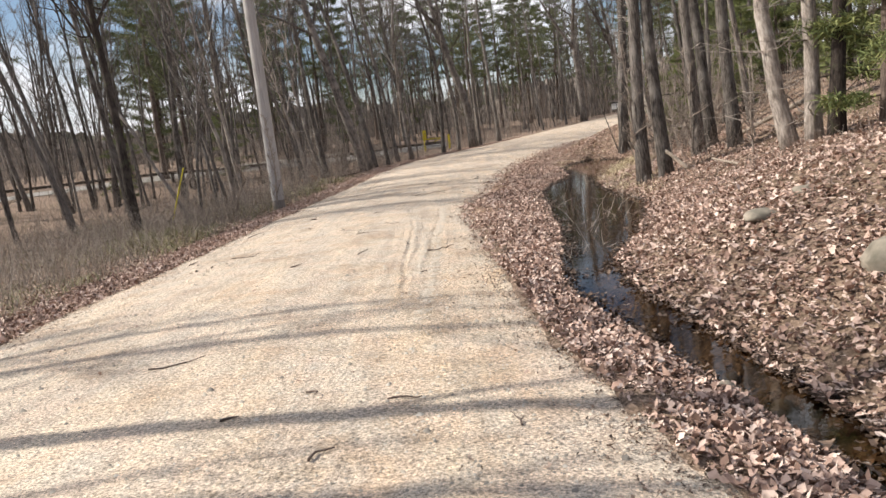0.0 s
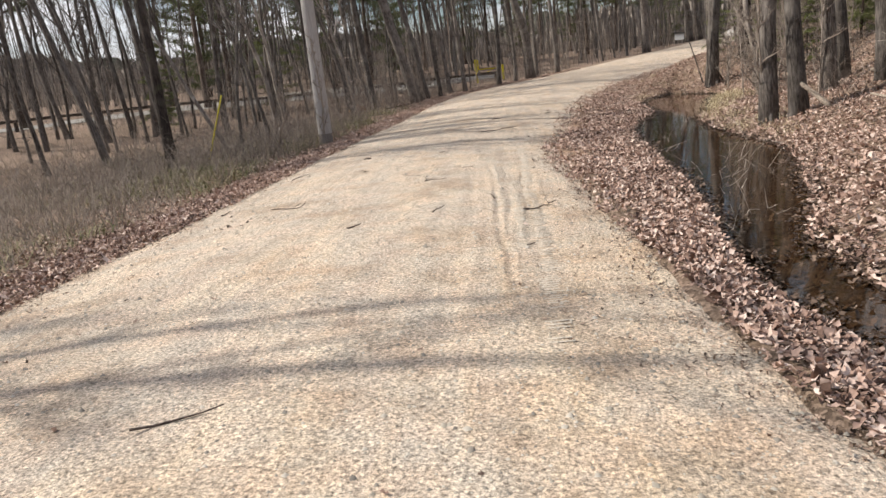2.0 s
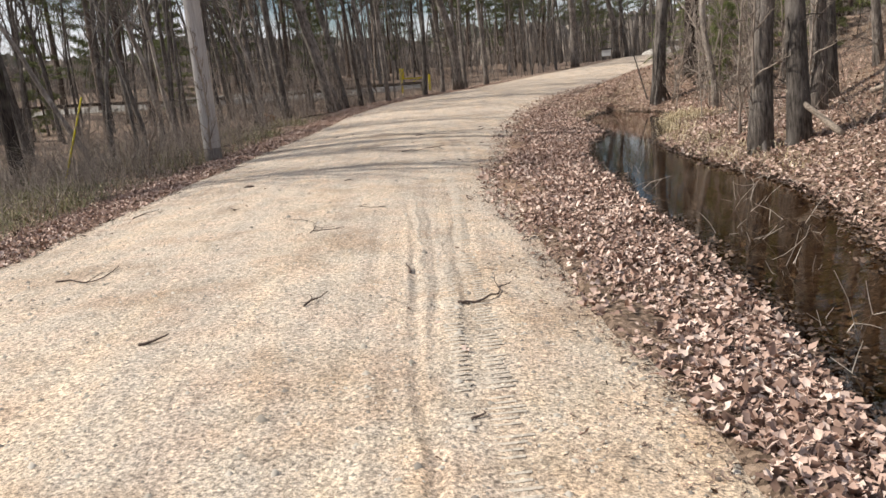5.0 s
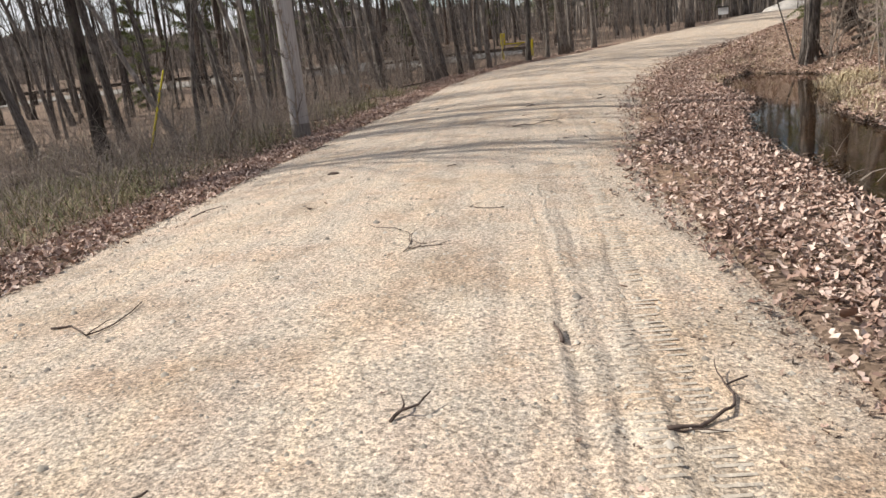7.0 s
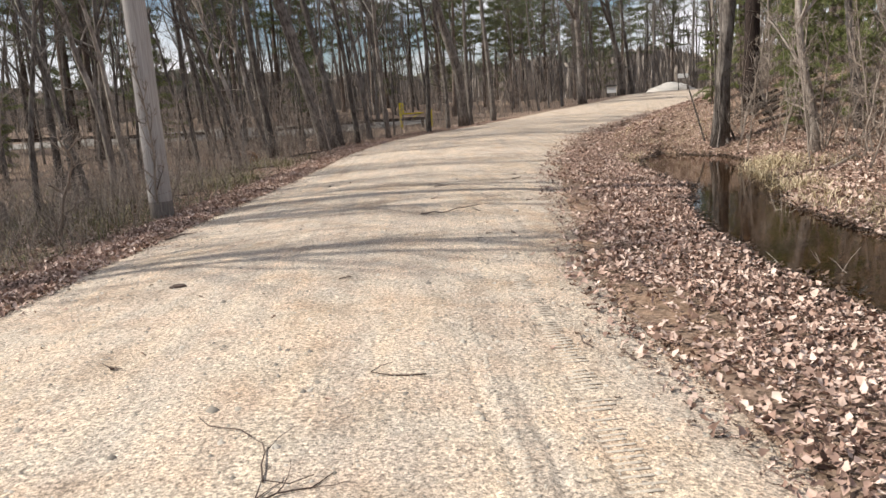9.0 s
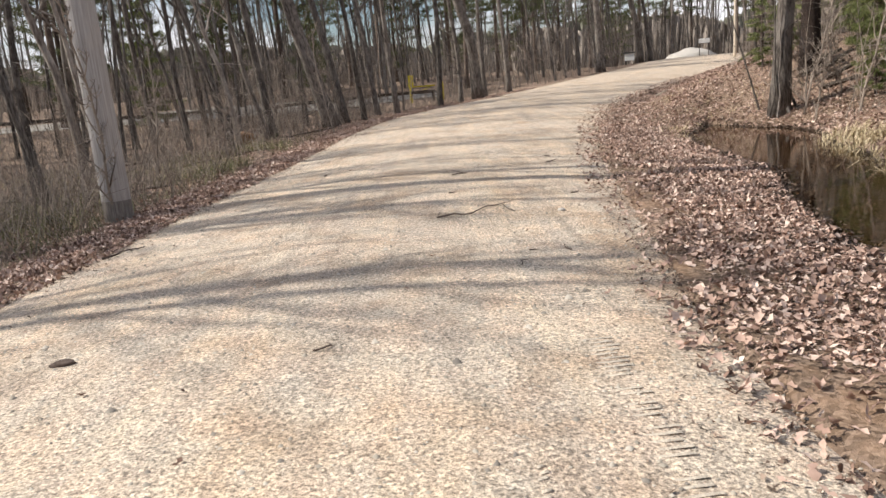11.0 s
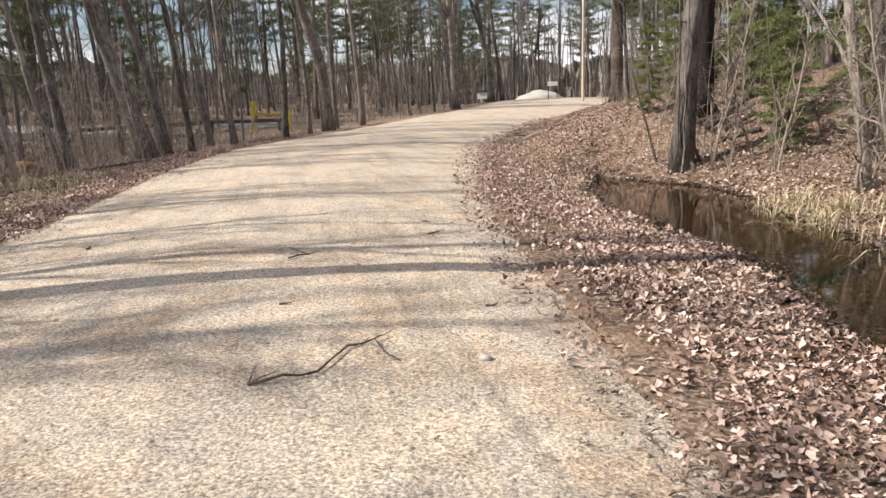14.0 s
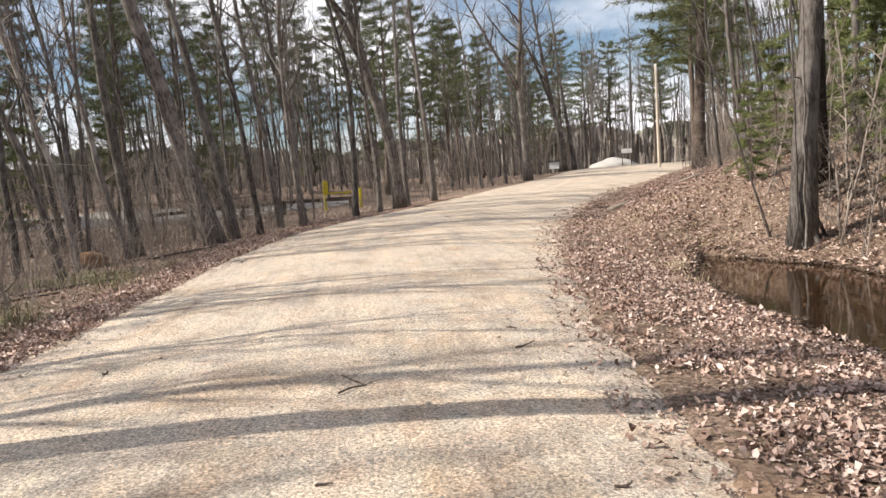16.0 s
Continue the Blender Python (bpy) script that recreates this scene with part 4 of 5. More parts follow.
def gravel_heap(x, y):
    def build(bm):
        bmesh.ops.create_icosphere(bm, subdivisions=4, radius=1)
        for v in bm.verts:
            k = 1 + 0.12 * noise.noise(v.co * 2.1) + 0.05 * noise.noise(v.co * 7)
            v.co = Vector((v.co.x * 3.4 * k, v.co.y * 2.4 * k, max(v.co.z, -0.05) * 1.45 * k * (1 - 0.25 * min(1, math.hypot(v.co.x, v.co.y)))))
    o = new("spoil_mound", bm_mesh("spoil_mound", build, PALEGRAVEL, True))
    o.location = (x, y, ground_at(x, y) - 0.1)
    tagged(o, "heap of pale grey gravel at the bend", "gravel heap")

gravel_heap(36.3, 109)

def board_sign(x, y, w, h, z, col, label, roof=False):
    o = new("sign")
    o.matrix_basis = Matrix.Translation((x, y, ground_at(x, y))) @ Matrix.Rotation(radians(-18), 4, "Z")
    for s in (-1, 1):
        part("post", block("post", 0.09, 0.09, z + h, RAILWOOD, 0.01), o, "", pose(s * w * 0.42, 0, (z + h) / 2))
    part("board", block("board", w, 0.05, h, col, 0.01), o, "", pose(0, -0.07, z + h / 2))
    if roof:
        part("roof", block("roof", w * 1.25, 0.5, 0.14, BLACK, 0.02), o, "dark notice board roof", pose(0, 0, z + h + 0.1))
    tagged(o, label, "sign")

board_sign(35.5, 102.5, 1.3, 0.55, 1.75, WHITE, "plain white sign board on two posts")
board_sign(25.3, 99.8, 1.15, 0.8, 0.5, WHITE, "small white notice board with a dark roof", True)

# ---- litter and growth ----
def scatter(name, verts, faces, material_, label, category):
    me = mesh_from(name, verts, faces, smooth=False)
    me.materials.append(material_)
    return tagged(new(name, me), label, category, kind="stuff")

LEAF = np.array([(0, 0, 0), (0.5, 0, 0.03), (1, 0, 0), (0.3, 0.26, 0.1), (0.54, 0.07, 0.02), (0.76, 0.25, 0.11), (0.3, -0.26, 0.1), (0.54, -0.07, 0.02), (0.76, -0.25, 0.11)])
LEAF_F = np.array([(0, 1, 3), (3, 1, 4), (4, 1, 5), (1, 2, 5), (0, 6, 1), (6, 7, 1), (7, 8, 1), (1, 8, 2)])

def leaf_field(x, y, z, r, size=(0.035, 0.115), tilt=0.55, curl=1.0):
    """Curled lobed leaves at the given places."""
    n = len(x)
    L = np.repeat(LEAF[None], n, 0) + r.normal(0, 0.055, (n, len(LEAF), 3)) * np.array([1, 1, 0.6])
    L[:, :, 1] *= r.uniform(0.4, 1.15, n)[:, None]
    L[:, :, 2] += r.normal(0, 0.9, n)[:, None] * (L[:, :, 0] - 0.5) * L[:, :, 1]
    L *= r.uniform(*size, n)[:, None, None]
    L[:, :, 0] -= L[:, 2:3, 0] / 2
    k = r.uniform(-4, 9, n)[:, None] * curl
    L[:, :, 2] += k * (L[:, :, 0] ** 2 * 2 + L[:, :, 1] ** 2 * 3)
    a, b, c = r.uniform(0, 6.283, n), r.normal(0, tilt, n), r.normal(0, tilt, n)
    ca, sa, cb, sb, cc, sc = np.cos(a), np.sin(a), np.cos(b), np.sin(b), np.cos(c), np.sin(c)
    X, Y, Z = L[..., 0], L[..., 1], L[..., 2]
    Y, Z = Y * cb[:, None] - Z * sb[:, None], Y * sb[:, None] + Z * cb[:, None]
    X, Z = X * cc[:, None] + Z * sc[:, None], -X * sc[:, None] + Z * cc[:, None]
    X, Y = X * ca[:, None] - Y * sa[:, None], X * sa[:, None] + Y * ca[:, None]
    v = np.stack([X + x[:, None], Y + y[:, None], Z + z[:, None]], -1)
    f = (np.arange(n) * len(LEAF))[:, None, None] + LEAF_F[None]
    return v.reshape(-1, 3), f.reshape(-1, 3)

def off_bare_earth(x, y, r):
    """Keeps most leaves off the rusty bare patches."""
    bare = 0 * x
    for cx, cy, rx, ry in RUST:
        bare = np.maximum(bare, 1 - ((x - cx) / (0.32 * rx)) ** 2 - ((y - cy) / (0.36 * ry)) ** 2)
    return r.uniform(0, 1, len(x)) > 0.7 * soft(bare * 2.5)

def top_height(x, y):
    """Whichever lies higher, road or ground."""
    a, b = table(y, EDGE_L, 1), table(y, EDGE_R, 1)
    return np.where((x > a - 0.05) & (x < b + 0.05), np.maximum(road_height(x, y), ground_height(x, y)), ground_height(x, y))

def leaves_right():
    r = np.random.default_rng(21)
    n = 82000
    y = -4 + 62 * r.uniform(0, 1, n) ** 1.6
    b, wa = table(y, EDGE_R, 1), np.minimum(table(y, CREEK, 1), table(y, EDGE_R, 1) + 3.0)
    u = r.beta(1.6, 1.1, n) * 1.4 - 0.35
    x = b + 0.25 + (wa - b) * u
    z = np.maximum(top_height(x, y), np.where((x > wa) & (y < 29.5), creek_level(y), -9)) + r.uniform(0.004, 0.035, n)
    keep = off_bare_earth(x, y, r) & (r.uniform(0, 1, n) < 0.72 + 0.45 * lump(x, y, 1.7) + 0.25 * lump(x, y, 4.3, 1.0)) & ~((x > wa + 0.05) & (y < 29.5))
    return leaf_field(x[keep], y[keep], z[keep], r, tilt=0.4)

def leaves_shoulder():
    r = np.random.default_rng(26)
    n = 34000
    y = r.uniform(4, 30, n)
    b, wa = table(y, EDGE_R, 1), table(y, CREEK, 1)
    x = b + 0.3 + (wa - b) * r.uniform(-0.02, 1.0, n)
    keep = off_bare_earth(x, y, r) & (r.uniform(0, 1, n) < 0.6 + 0.5 * lump(x, y, 2.3, 0.5)) & (x < wa + 0.08)
    x, y = x[keep], y[keep]
    return leaf_field(x, y, top_height(x, y) + r.uniform(0.004, 0.03, len(x)), r, (0.03, 0.08), 0.35, 1.4)

scatter("leaf_litter", *leaves_shoulder(), LEAVES, "small broken dead leaves packed along the shoulder", "leaf litter")
scatter("leaf_litter", *leaves_right(), LEAVES, "curled tan oak leaves along the road shoulder", "leaf litter")

def leaves_bank():
    r = np.random.default_rng(22)
    n = 60000
    y = -3 + 55 * r.uniform(0, 1, n) ** 1.6
    wb = np.where(y < 29.5, table(y, CREEK, 2), table(y, EDGE_R, 1) + 2.0)
    e = np.abs(r.normal(0, 2.6, n)) - 0.05
    x = wb + e
    z = np.maximum(ground_height(x, y), creek_level(y) - 9 * (e > 0)) + r.uniform(0.004, 0.05, n)
    return leaf_field(x, y, z, r, (0.045, 0.125), 0.32)

scatter("leaf_litter", *leaves_bank(), LEAVES, "thick bed of dead oak leaves on the bank", "leaf litter")

def leaves_left():
    r = np.random.default_rng(23)
    n = 56000
    y = -2 + 62 * r.uniform(0, 1, n) ** 1.2
    a = table(y, EDGE_L, 1)
    x = a + 0.15 - np.where(r.uniform(0, 1, n) < 0.5, r.uniform(0, 1.3, n), r.gamma(1.3, 1.6, n))
    z = top_height(x, y) + r.uniform(0.003, 0.035, n)
    return leaf_field(x, y, z, r, (0.045, 0.11), 0.5)

scatter("leaf_litter", *leaves_left(), LEAVES, "dead leaves strewn along the grassy verge", "leaf litter")

def leaves_road():
    r = np.random.default_rng(24)
    n = 160
    y, u = r.uniform(-2, 40, n), r.uniform(0.02, 0.98, n)
    a, b = table(y, EDGE_L, 1), table(y, EDGE_R, 1)
    x = a + (b - a) * u
    return leaf_field(x, y, road_height(x, y) + 0.006, r, (0.025, 0.07), 0.3)

scatter("leaf_litter", *leaves_road(), LEAVES, "a few stray leaf scraps on the gravel", "leaf litter")

def leaves_spilled():
    r = np.random.default_rng(27)
    n = 15000
    y = -2 + 42 * r.uniform(0, 1, n) ** 1.4
    right = r.uniform(0, 1, n) < 0.62
    a, b = table(y, EDGE_L, 1), table(y, EDGE_R, 1)
    e = r.exponential(0.2, n) * (1 + 0.7 * lump(y * 0.3, y, 1.3)) - 0.12
    x = np.where(right, b - e, a + e * 1.3)
    return leaf_field(x, y, road_height(x, y) + r.uniform(0.003, 0.014, n), r, (0.014, 0.05), 0.4, 1.6)

scatter("leaf_litter", *leaves_spilled(), SCRAPS, "crumbled leaf scraps spilled over the road edge", "leaf litter")

def leaves_drowned():
    r = np.random.default_rng(25)
    n = 2600
    y = r.uniform(-4, 29, n)
    a, b = table(y, CREEK, 1), table(y, CREEK, 2)
    x = a + (b - a) * r.uniform(0, 1, n)
    z = ground_height(x, y) + 0.01
    return leaf_field(x, y, z, r, (0.06, 0.13), 0.15)

scatter("leaf_litter", *leaves_drowned(), LEAVES, "sodden leaves lying on the ditch bed", "leaf litter")

WET = island_material("wet_leaves", (0.0, (0.035, 0.024, 0.018)), (0.6, (0.11, 0.075, 0.055)), (1.0, (0.24, 0.17, 0.125)), rough=0.35)

def leaves_wet():
    r = np.random.default_rng(28)
    n = 17000
    y = -4 + 33.5 * r.uniform(0, 1, n) ** 1.25
    a, b = table(y, CREEK, 1), table(y, CREEK, 2)
    e = np.abs(r.normal(0, 0.1, n)) * np.where(r.uniform(0, 1, n) < 0.6, -1, 1) * (1 + 0.8 * lump(y * 0.5, y, 1.9))
    x = np.where(r.uniform(0, 1, n) < 0.62, a + e, b - e)
    z = np.maximum(ground_height(x, y), creek_level(y)) + r.uniform(0.003, 0.018, n)
    return leaf_field(x, y, z, r, (0.04, 0.1), 0.22, 0.7)

scatter("leaf_litter", *leaves_wet(), WET, "dark wet leaves lining the edge of the water", "leaf litter")

def blades(x, y, z, r, height, width, droop):
    """Bent grass blades of three joints."""
    n = len(x)
    a = r.uniform(0, 6.283, n)
    d = np.stack([np.cos(a), np.sin(a), 0 * a], -1)
    s = np.stack([-np.sin(a), np.cos(a), 0 * a], -1)
    h = r.uniform(0.4, 1.0, n)[:, None] * height
    w = width * r.uniform(0.6, 1.3, n)[:, None]
    o = np.stack([x, y, z], -1)
    k = droop * r.uniform(0.2, 1.3, n)[:, None]
    up = np.array([0, 0, 1.0])
    p1 = o + up * h * 0.5 + d * h * k * 0.25
    p2 = o + up * h * (0.85 - 0.2 * k) + d * h * k * 0.75
    p3 = o + up * h * (1 - 0.55 * k) + d * h * k * 1.25
    v = np.stack([o - s * w, o + s * w, p1 - s * w, p1 + s * w, p2 - s * w * 0.7, p2 + s * w * 0.7, p3], 1).reshape(-1, 3)
    f = (np.arange(n) * 7)[:, None, None] + np.array([(0, 1, 3), (0, 3, 2), (2, 3, 5), (2, 5, 4), (4, 5, 6)])[None]
    return v, f.reshape(-1, 3)

def tufts(centres, per, spread, r, height, width, droop):
    c = np.repeat(np.asarray(centres, float), per, 0)
    x, y = (c[:, k] + r.normal(0, spread, len(c)) for k in (0, 1))
    z = np.maximum(ground_height(x, y), -0.3) - 0.01
    return blades(x, y, z, r, height, width, droop)

r = np.random.default_rng(31)
pond_sedge = [(table(y, CREEK, 2) + r.normal(0.12, 0.22), y) for y in r.uniform(18.8, 23.5, 16)]
pond_sedge += [(r.uniform(6.9, 8.2), r.uniform(20.8, 24.2)) for _ in range(20)]
scatter("reeds", *tufts(pond_sedge, 30, 0.11, r, 0.4, 0.0055, 1.3), GRASS, "bleached dry sedge drooping at the pond edge", "sedge")
bank_grass = [(table(y, CREEK, 2) + 0.1 + abs(r.normal(0, 0.4)), y) for y in r.uniform(12, 19, 44)]
bank_grass += [(r.uniform(7.2, 10.0), r.uniform(29.3, 34.5)) for _ in range(30)]
bank_grass += [(table(y, CREEK, 1) - abs(r.normal(0, 0.25)), y) for y in r.uniform(25.5, 29, 12)]
scatter("dry_grass", *tufts(bank_grass, 15, 0.16, r, 0.27, 0.0045, 1.4), GRASS, "short straw-coloured grass tufts along the bank", "grass")

def weeds():
    r = np.random.default_rng(32)
    n = 24000
    y = r.uniform(2, 34, n)
    a = table(y, EDGE_L, 1)
    x = a - 1.1 - np.abs(r.normal(0, 4.6, n))
    keep = r.uniform(0, 1, n) < 0.45 + 0.9 * lump(x, y, 0.9) + 0.3 * lump(x, y, 2.3, 1.0)
    x, y = x[keep], y[keep]
    return blades(x, y, ground_height(x, y) - 0.01, r, (0.42 + 0.3 * lump(x, y, 0.7, 2.0))[:, None], 0.0045, 1.45)

scatter("weeds", *weeds(), WEEDS, "matted olive and tan weeds below the road", "weeds")

def thicket():
    r = np.random.default_rng(33)
    t = Tubes()
    for k in range(9800):
        if k < 7800:
            y = r.uniform(5, 26) if k < 5200 else r.uniform(19, 62)
            x = np.interp(y, [q[0] for q in EDGE_L], [q[1] for q in EDGE_L]) - 1.2 - abs(r.normal(0, 6.0))
            h = r.uniform(0.25, 1.05) if y < 19 else r.uniform(0.25, 1.1) * (1.7 if r.uniform() < 0.12 else 1)
        else:
            y = r.uniform(6, 60)
            x = (np.interp(y, [q[0] for q in CREEK], [q[2] for q in CREEK]) + 0.6 if y < 29.5 else np.interp(y, [q[0] for q in EDGE_R], [q[1] for q in EDGE_R]) + 4.2) + 0.4 + abs(r.normal(0, 4.5))
            h = r.uniform(0.2, 1.1) * (0.5 if y < 12 else 1.15)
        p = bent((x, y, ground_at(x, y) - 0.05), (r.normal(0, 0.35), r.normal(0, 0.35), 1), h, 3, 0.16, r)
        t.add(p, np.linspace(0.0065, 0.002, 4) * (0.7 + h * 0.3), 3, cap=False)
        for _ in range(2):
            t.add(bent(p[r.integers(1, 4)], (r.normal(0, 1), r.normal(0, 1), 0.7), h * r.uniform(0.2, 0.45), 2, 0.2, r), [0.004, 0.003, 0.0015], 3, cap=False)
    return t.mesh("thicket", BRUSH)

tagged(new("thicket", thicket()), "tangle of thin bare twigs in the undergrowth", "brush", kind="stuff")

def sapling_band():
    r = np.random.default_rng(34)
    t = Tubes()
    for k in range(1870):
        if k < 1750:
            y = 23 + 39 * r.uniform() ** 1.1
            x = np.interp(y, [q[0] for q in EDGE_L], [q[1] for q in EDGE_L]) - 2.4 - abs(r.normal(0, 11))
        else:
            y = r.uniform(19, 42)
            x = (8.8 if y < 30 else 7.6 + (y - 30) * 0.45) + abs(r.normal(0, 3.5))
        if -40 < x < 1 and abs(y - (57 + (x + 14) * 0.55)) < 2.2 or (k < 1750 and y > 31 and x > -6 + (y - 31) * 0.12):
            continue
        if (k >= 1750 and far_road_view(x, y)) or (k < 1750 and y < 38 and r.uniform() < 0.6):
            continue
        h = r.uniform(0.9, 3.6) * (1.3 if r.uniform() < 0.2 else 1) * (0.5 if k < 1750 and y < 36 else 1)
        p = bent((x, y, ground_at(x, y) - 0.05), (r.normal(0, 0.16), r.normal(0, 0.16), 1), h, 4, 0.1, r)
        t.add(p, np.linspace(0.012, 0.003, 5) * (0.5 + h * 0.2), 3, cap=False)
        for _ in range(6):
            q = bent(p[r.integers(1, 5)], (r.normal(0, 1), r.normal(0, 1), r.uniform(0.2, 1.0)), h * r.uniform(0.15, 0.35), 2, 0.25, r)
            t.add(q, [0.005, 0.0035, 0.0015], 3, cap=False)
    return t.mesh("sapling_band", BRUSH)

tagged(new("brush", sapling_band()), "grey leafless saplings and tangled brush under trees", "brush", kind="stuff")

# loose stones of the road surface
def road_stones():
    r = np.random.default_rng(34)
    n = 60000
    y = -3 + 32 * r.uniform(0, 1, n) ** 1.3
    a, b = table(y, EDGE_L, 1), table(y, EDGE_R, 1)
    u = r.uniform(0.0, 1.03, n)
    keep = r.uniform(0, 1, n) < 0.35 + 0.65 * np.abs(2 * u - 1) ** 2
    y, u, a, b = y[keep], u[keep], a[keep], b[keep]
    x = a + (b - a) * u
    n = len(x)
    s = r.gamma(2.0, 0.0028, n) + 0.003
    o = np.array([(1, 0, 0), (0, 1, 0), (-1, 0, 0), (0, -1, 0), (0, 0, 0.8), (0, 0, -0.5)], float)
    v = o[None] * r.uniform(0.7, 1.3, (n, 6, 1)) * s[:, None, None]
    t = r.uniform(0, 6.28, n)
    X, Y = v[..., 0] * np.cos(t)[:, None] - v[..., 1] * np.sin(t)[:, None], v[..., 0] * np.sin(t)[:, None] + v[..., 1] * np.cos(t)[:, None]
    v = np.stack([X + x[:, None], Y + y[:, None], v[..., 2] + road_height(x, y)[:, None]], -1).reshape(-1, 3)
    f = (np.arange(n) * 6)[:, None, None] + np.array([(0, 1, 4), (1, 2, 4), (2, 3, 4), (3, 0, 4)])[None]
    return v, f.reshape(-1, 3)

scatter("gravel", *road_stones(), PEBBLE, "loose grey and tan gravel on the road", "gravel")

# tyre tread prints: rows of small pressed lugs
def tread(path_x, y0, y1, r, width=0.17, gap=0.062):
    ys = np.arange(y0, y1, gap)
    ys = ys[r.uniform(0, 1, len(ys)) < 0.6 + 0.35 * np.sin(ys * 1.7) ** 2]
    x = path_x(ys) + r.normal(0, 0.008, len(ys))
    n = len(ys)
    o = np.array([(-1, -0.35, -0.02), (1, -0.1, -0.02), (1, 0.3, -0.02), (-1, 0.05, -0.02), (-0.85, -0.1, 1), (0.85, 0.08, 1)], float)
    v = o[None] * np.stack([width / 2 * r.uniform(0.6, 1.1, n), np.full(n, 0.05), r.uniform(0.003, 0.007, n)], -1)[:, None]
    v = v + np.stack([x, ys, road_height(x, ys) + 0.002], -1)[:, None]
    f = (np.arange(n) * 6)[:, None, None] + np.array([(0, 1, 5), (0, 5, 4), (1, 2, 5), (2, 3, 4), (2, 4, 5), (3, 0, 4)])[None]
    return v.reshape(-1, 3), f.reshape(-1, 3)

r = np.random.default_rng(35)
TREADS = ((lambda y: 0.80 + 0.012 * (y - 8) + 0.02 * np.sin(y * 1.1 + 7.2), 3.2, 14.0, 0.21, 0.058), (lambda y: 0.62 + 0.0 * y, 5.5, 8.6, 0.12, 0.062), (lambda y: 0.42 - 0.03 * (y - 9) + 0.012 * np.sin(y * 5), 7.4, 12.6, 0.04, 0.042))
for px, y0, y1, wide, gap in TREADS:
    v, f = tread(px, y0, y1, r, wide, gap)
    o = scatter("tread_print", v, f, DAMP, "knobbly tyre tread print pressed in the gravel", "tyre track")

# ---- sticks, logs, stones ----
def stick(x, y, length, angle, forks=1, thick=0.008, seed=0, bend=0.34, on_road=True, material_=None, label="", tilt=0.0):
    r = np.random.default_rng(1000 + seed)
    a = radians(angle)
    t = Tubes()
    p = bent((0, 0, 0), (math.cos(a), math.sin(a), 0), length, 6, bend, r)
    p[:, 2] = np.abs(p[:, 2]) * 0.25 + np.linspace(0, tilt * length, 7)
    p -= (p[0] + p[-1]) / 2 * np.array([1, 1, 0])
    t.add(p, np.linspace(thick, thick * 0.35, 7), 6)
    for k in range(forks):
        i = 2 + (k * 2) % 4
        b = a + (0.55 if k % 2 else -0.55) + r.normal(0, 0.15)
        q = bent(p[i], (math.cos(b), math.sin(b), 0.12), length * r.uniform(0.2, 0.35), 3, 0.2, r)
        q[:, 2] = np.abs(q[:, 2] - p[i][2]) * 0.5 + p[i][2]
        t.add(q, np.linspace(thick * 0.6, thick * 0.25, 4), 5)
    o = new("stick", t.mesh("stick", material_ or STICKWOOD))
    z = float(top_height(np.array([x]), np.array([y]))[0])
    o.location = (x, y, z + thick * 0.7)
    tagged(o, label or "dark broken twig lying on the gravel", "stick", "fallen sticks")
    return o

STICKS = (
    (-0.43, 0.95, 0.14, 56, 0, 0.011), (0.7, 1.13, 0.27, 28, 0, 0.009), (0.03, 1.31, 0.23, 24, 0, 0.008), (0.67, 5.72, 0.12, 20, 0, 0.008), (-1.25, 6.92, 0.22, 12, 0, 0.011), (0.31, 8.35, 0.25, 78, 0, 0.013), (-0.33, 7.54, 0.32, 107, 1, 0.009),
    (-2.92, 8.14, 0.17, 75, 0, 0.011), (-3.13, 7.94, 0.13, 80, 0, 0.013), (-4.2, 9.16, 0.62, -8, 0, 0.015), (-3.58, 9.1, 0.24, 4, 0, 0.01), (-0.76, 14.07, 0.24, -25, 0, 0.007), (-2.02, 11.8, 0.22, 15, 1, 0.008),
)
SMALL_STICKS = (
    (0.85, 16.29, 0.11, 0, 0, 0.008), (1.16, 16.32, 0.22, 96, 1, 0.008), (2.14, 23.25, 0.16, 0, 0, 0.013), (2.08, 22.42, 0.27, -18, 0, 0.012), (1.85, 19.35, 0.14, -6, 1, 0.011), (0.25, 19.6, 0.12, -10, 0, 0.01),
    (1.26, 11.7, 0.2, 100, 0, 0.01), (1.05, 11.95, 0.3, 130, 0, 0.006), (-1.88, 22.7, 0.15, 30, 0, 0.012), (1.4, 0.6, 0.2, 92, 1, 0.007), (2.6, 19.2, 0.3, 70, 1, 0.006), (-3.3, 12.3, 0.5, 25, 1, 0.009), (-3.5, 17.9, 0.55, 24, 0, 0.014),
)
for k, (x, y, ln, an, fk, th) in enumerate(STICKS + SMALL_STICKS):
    stick(x, y, ln, an, fk, th, k)

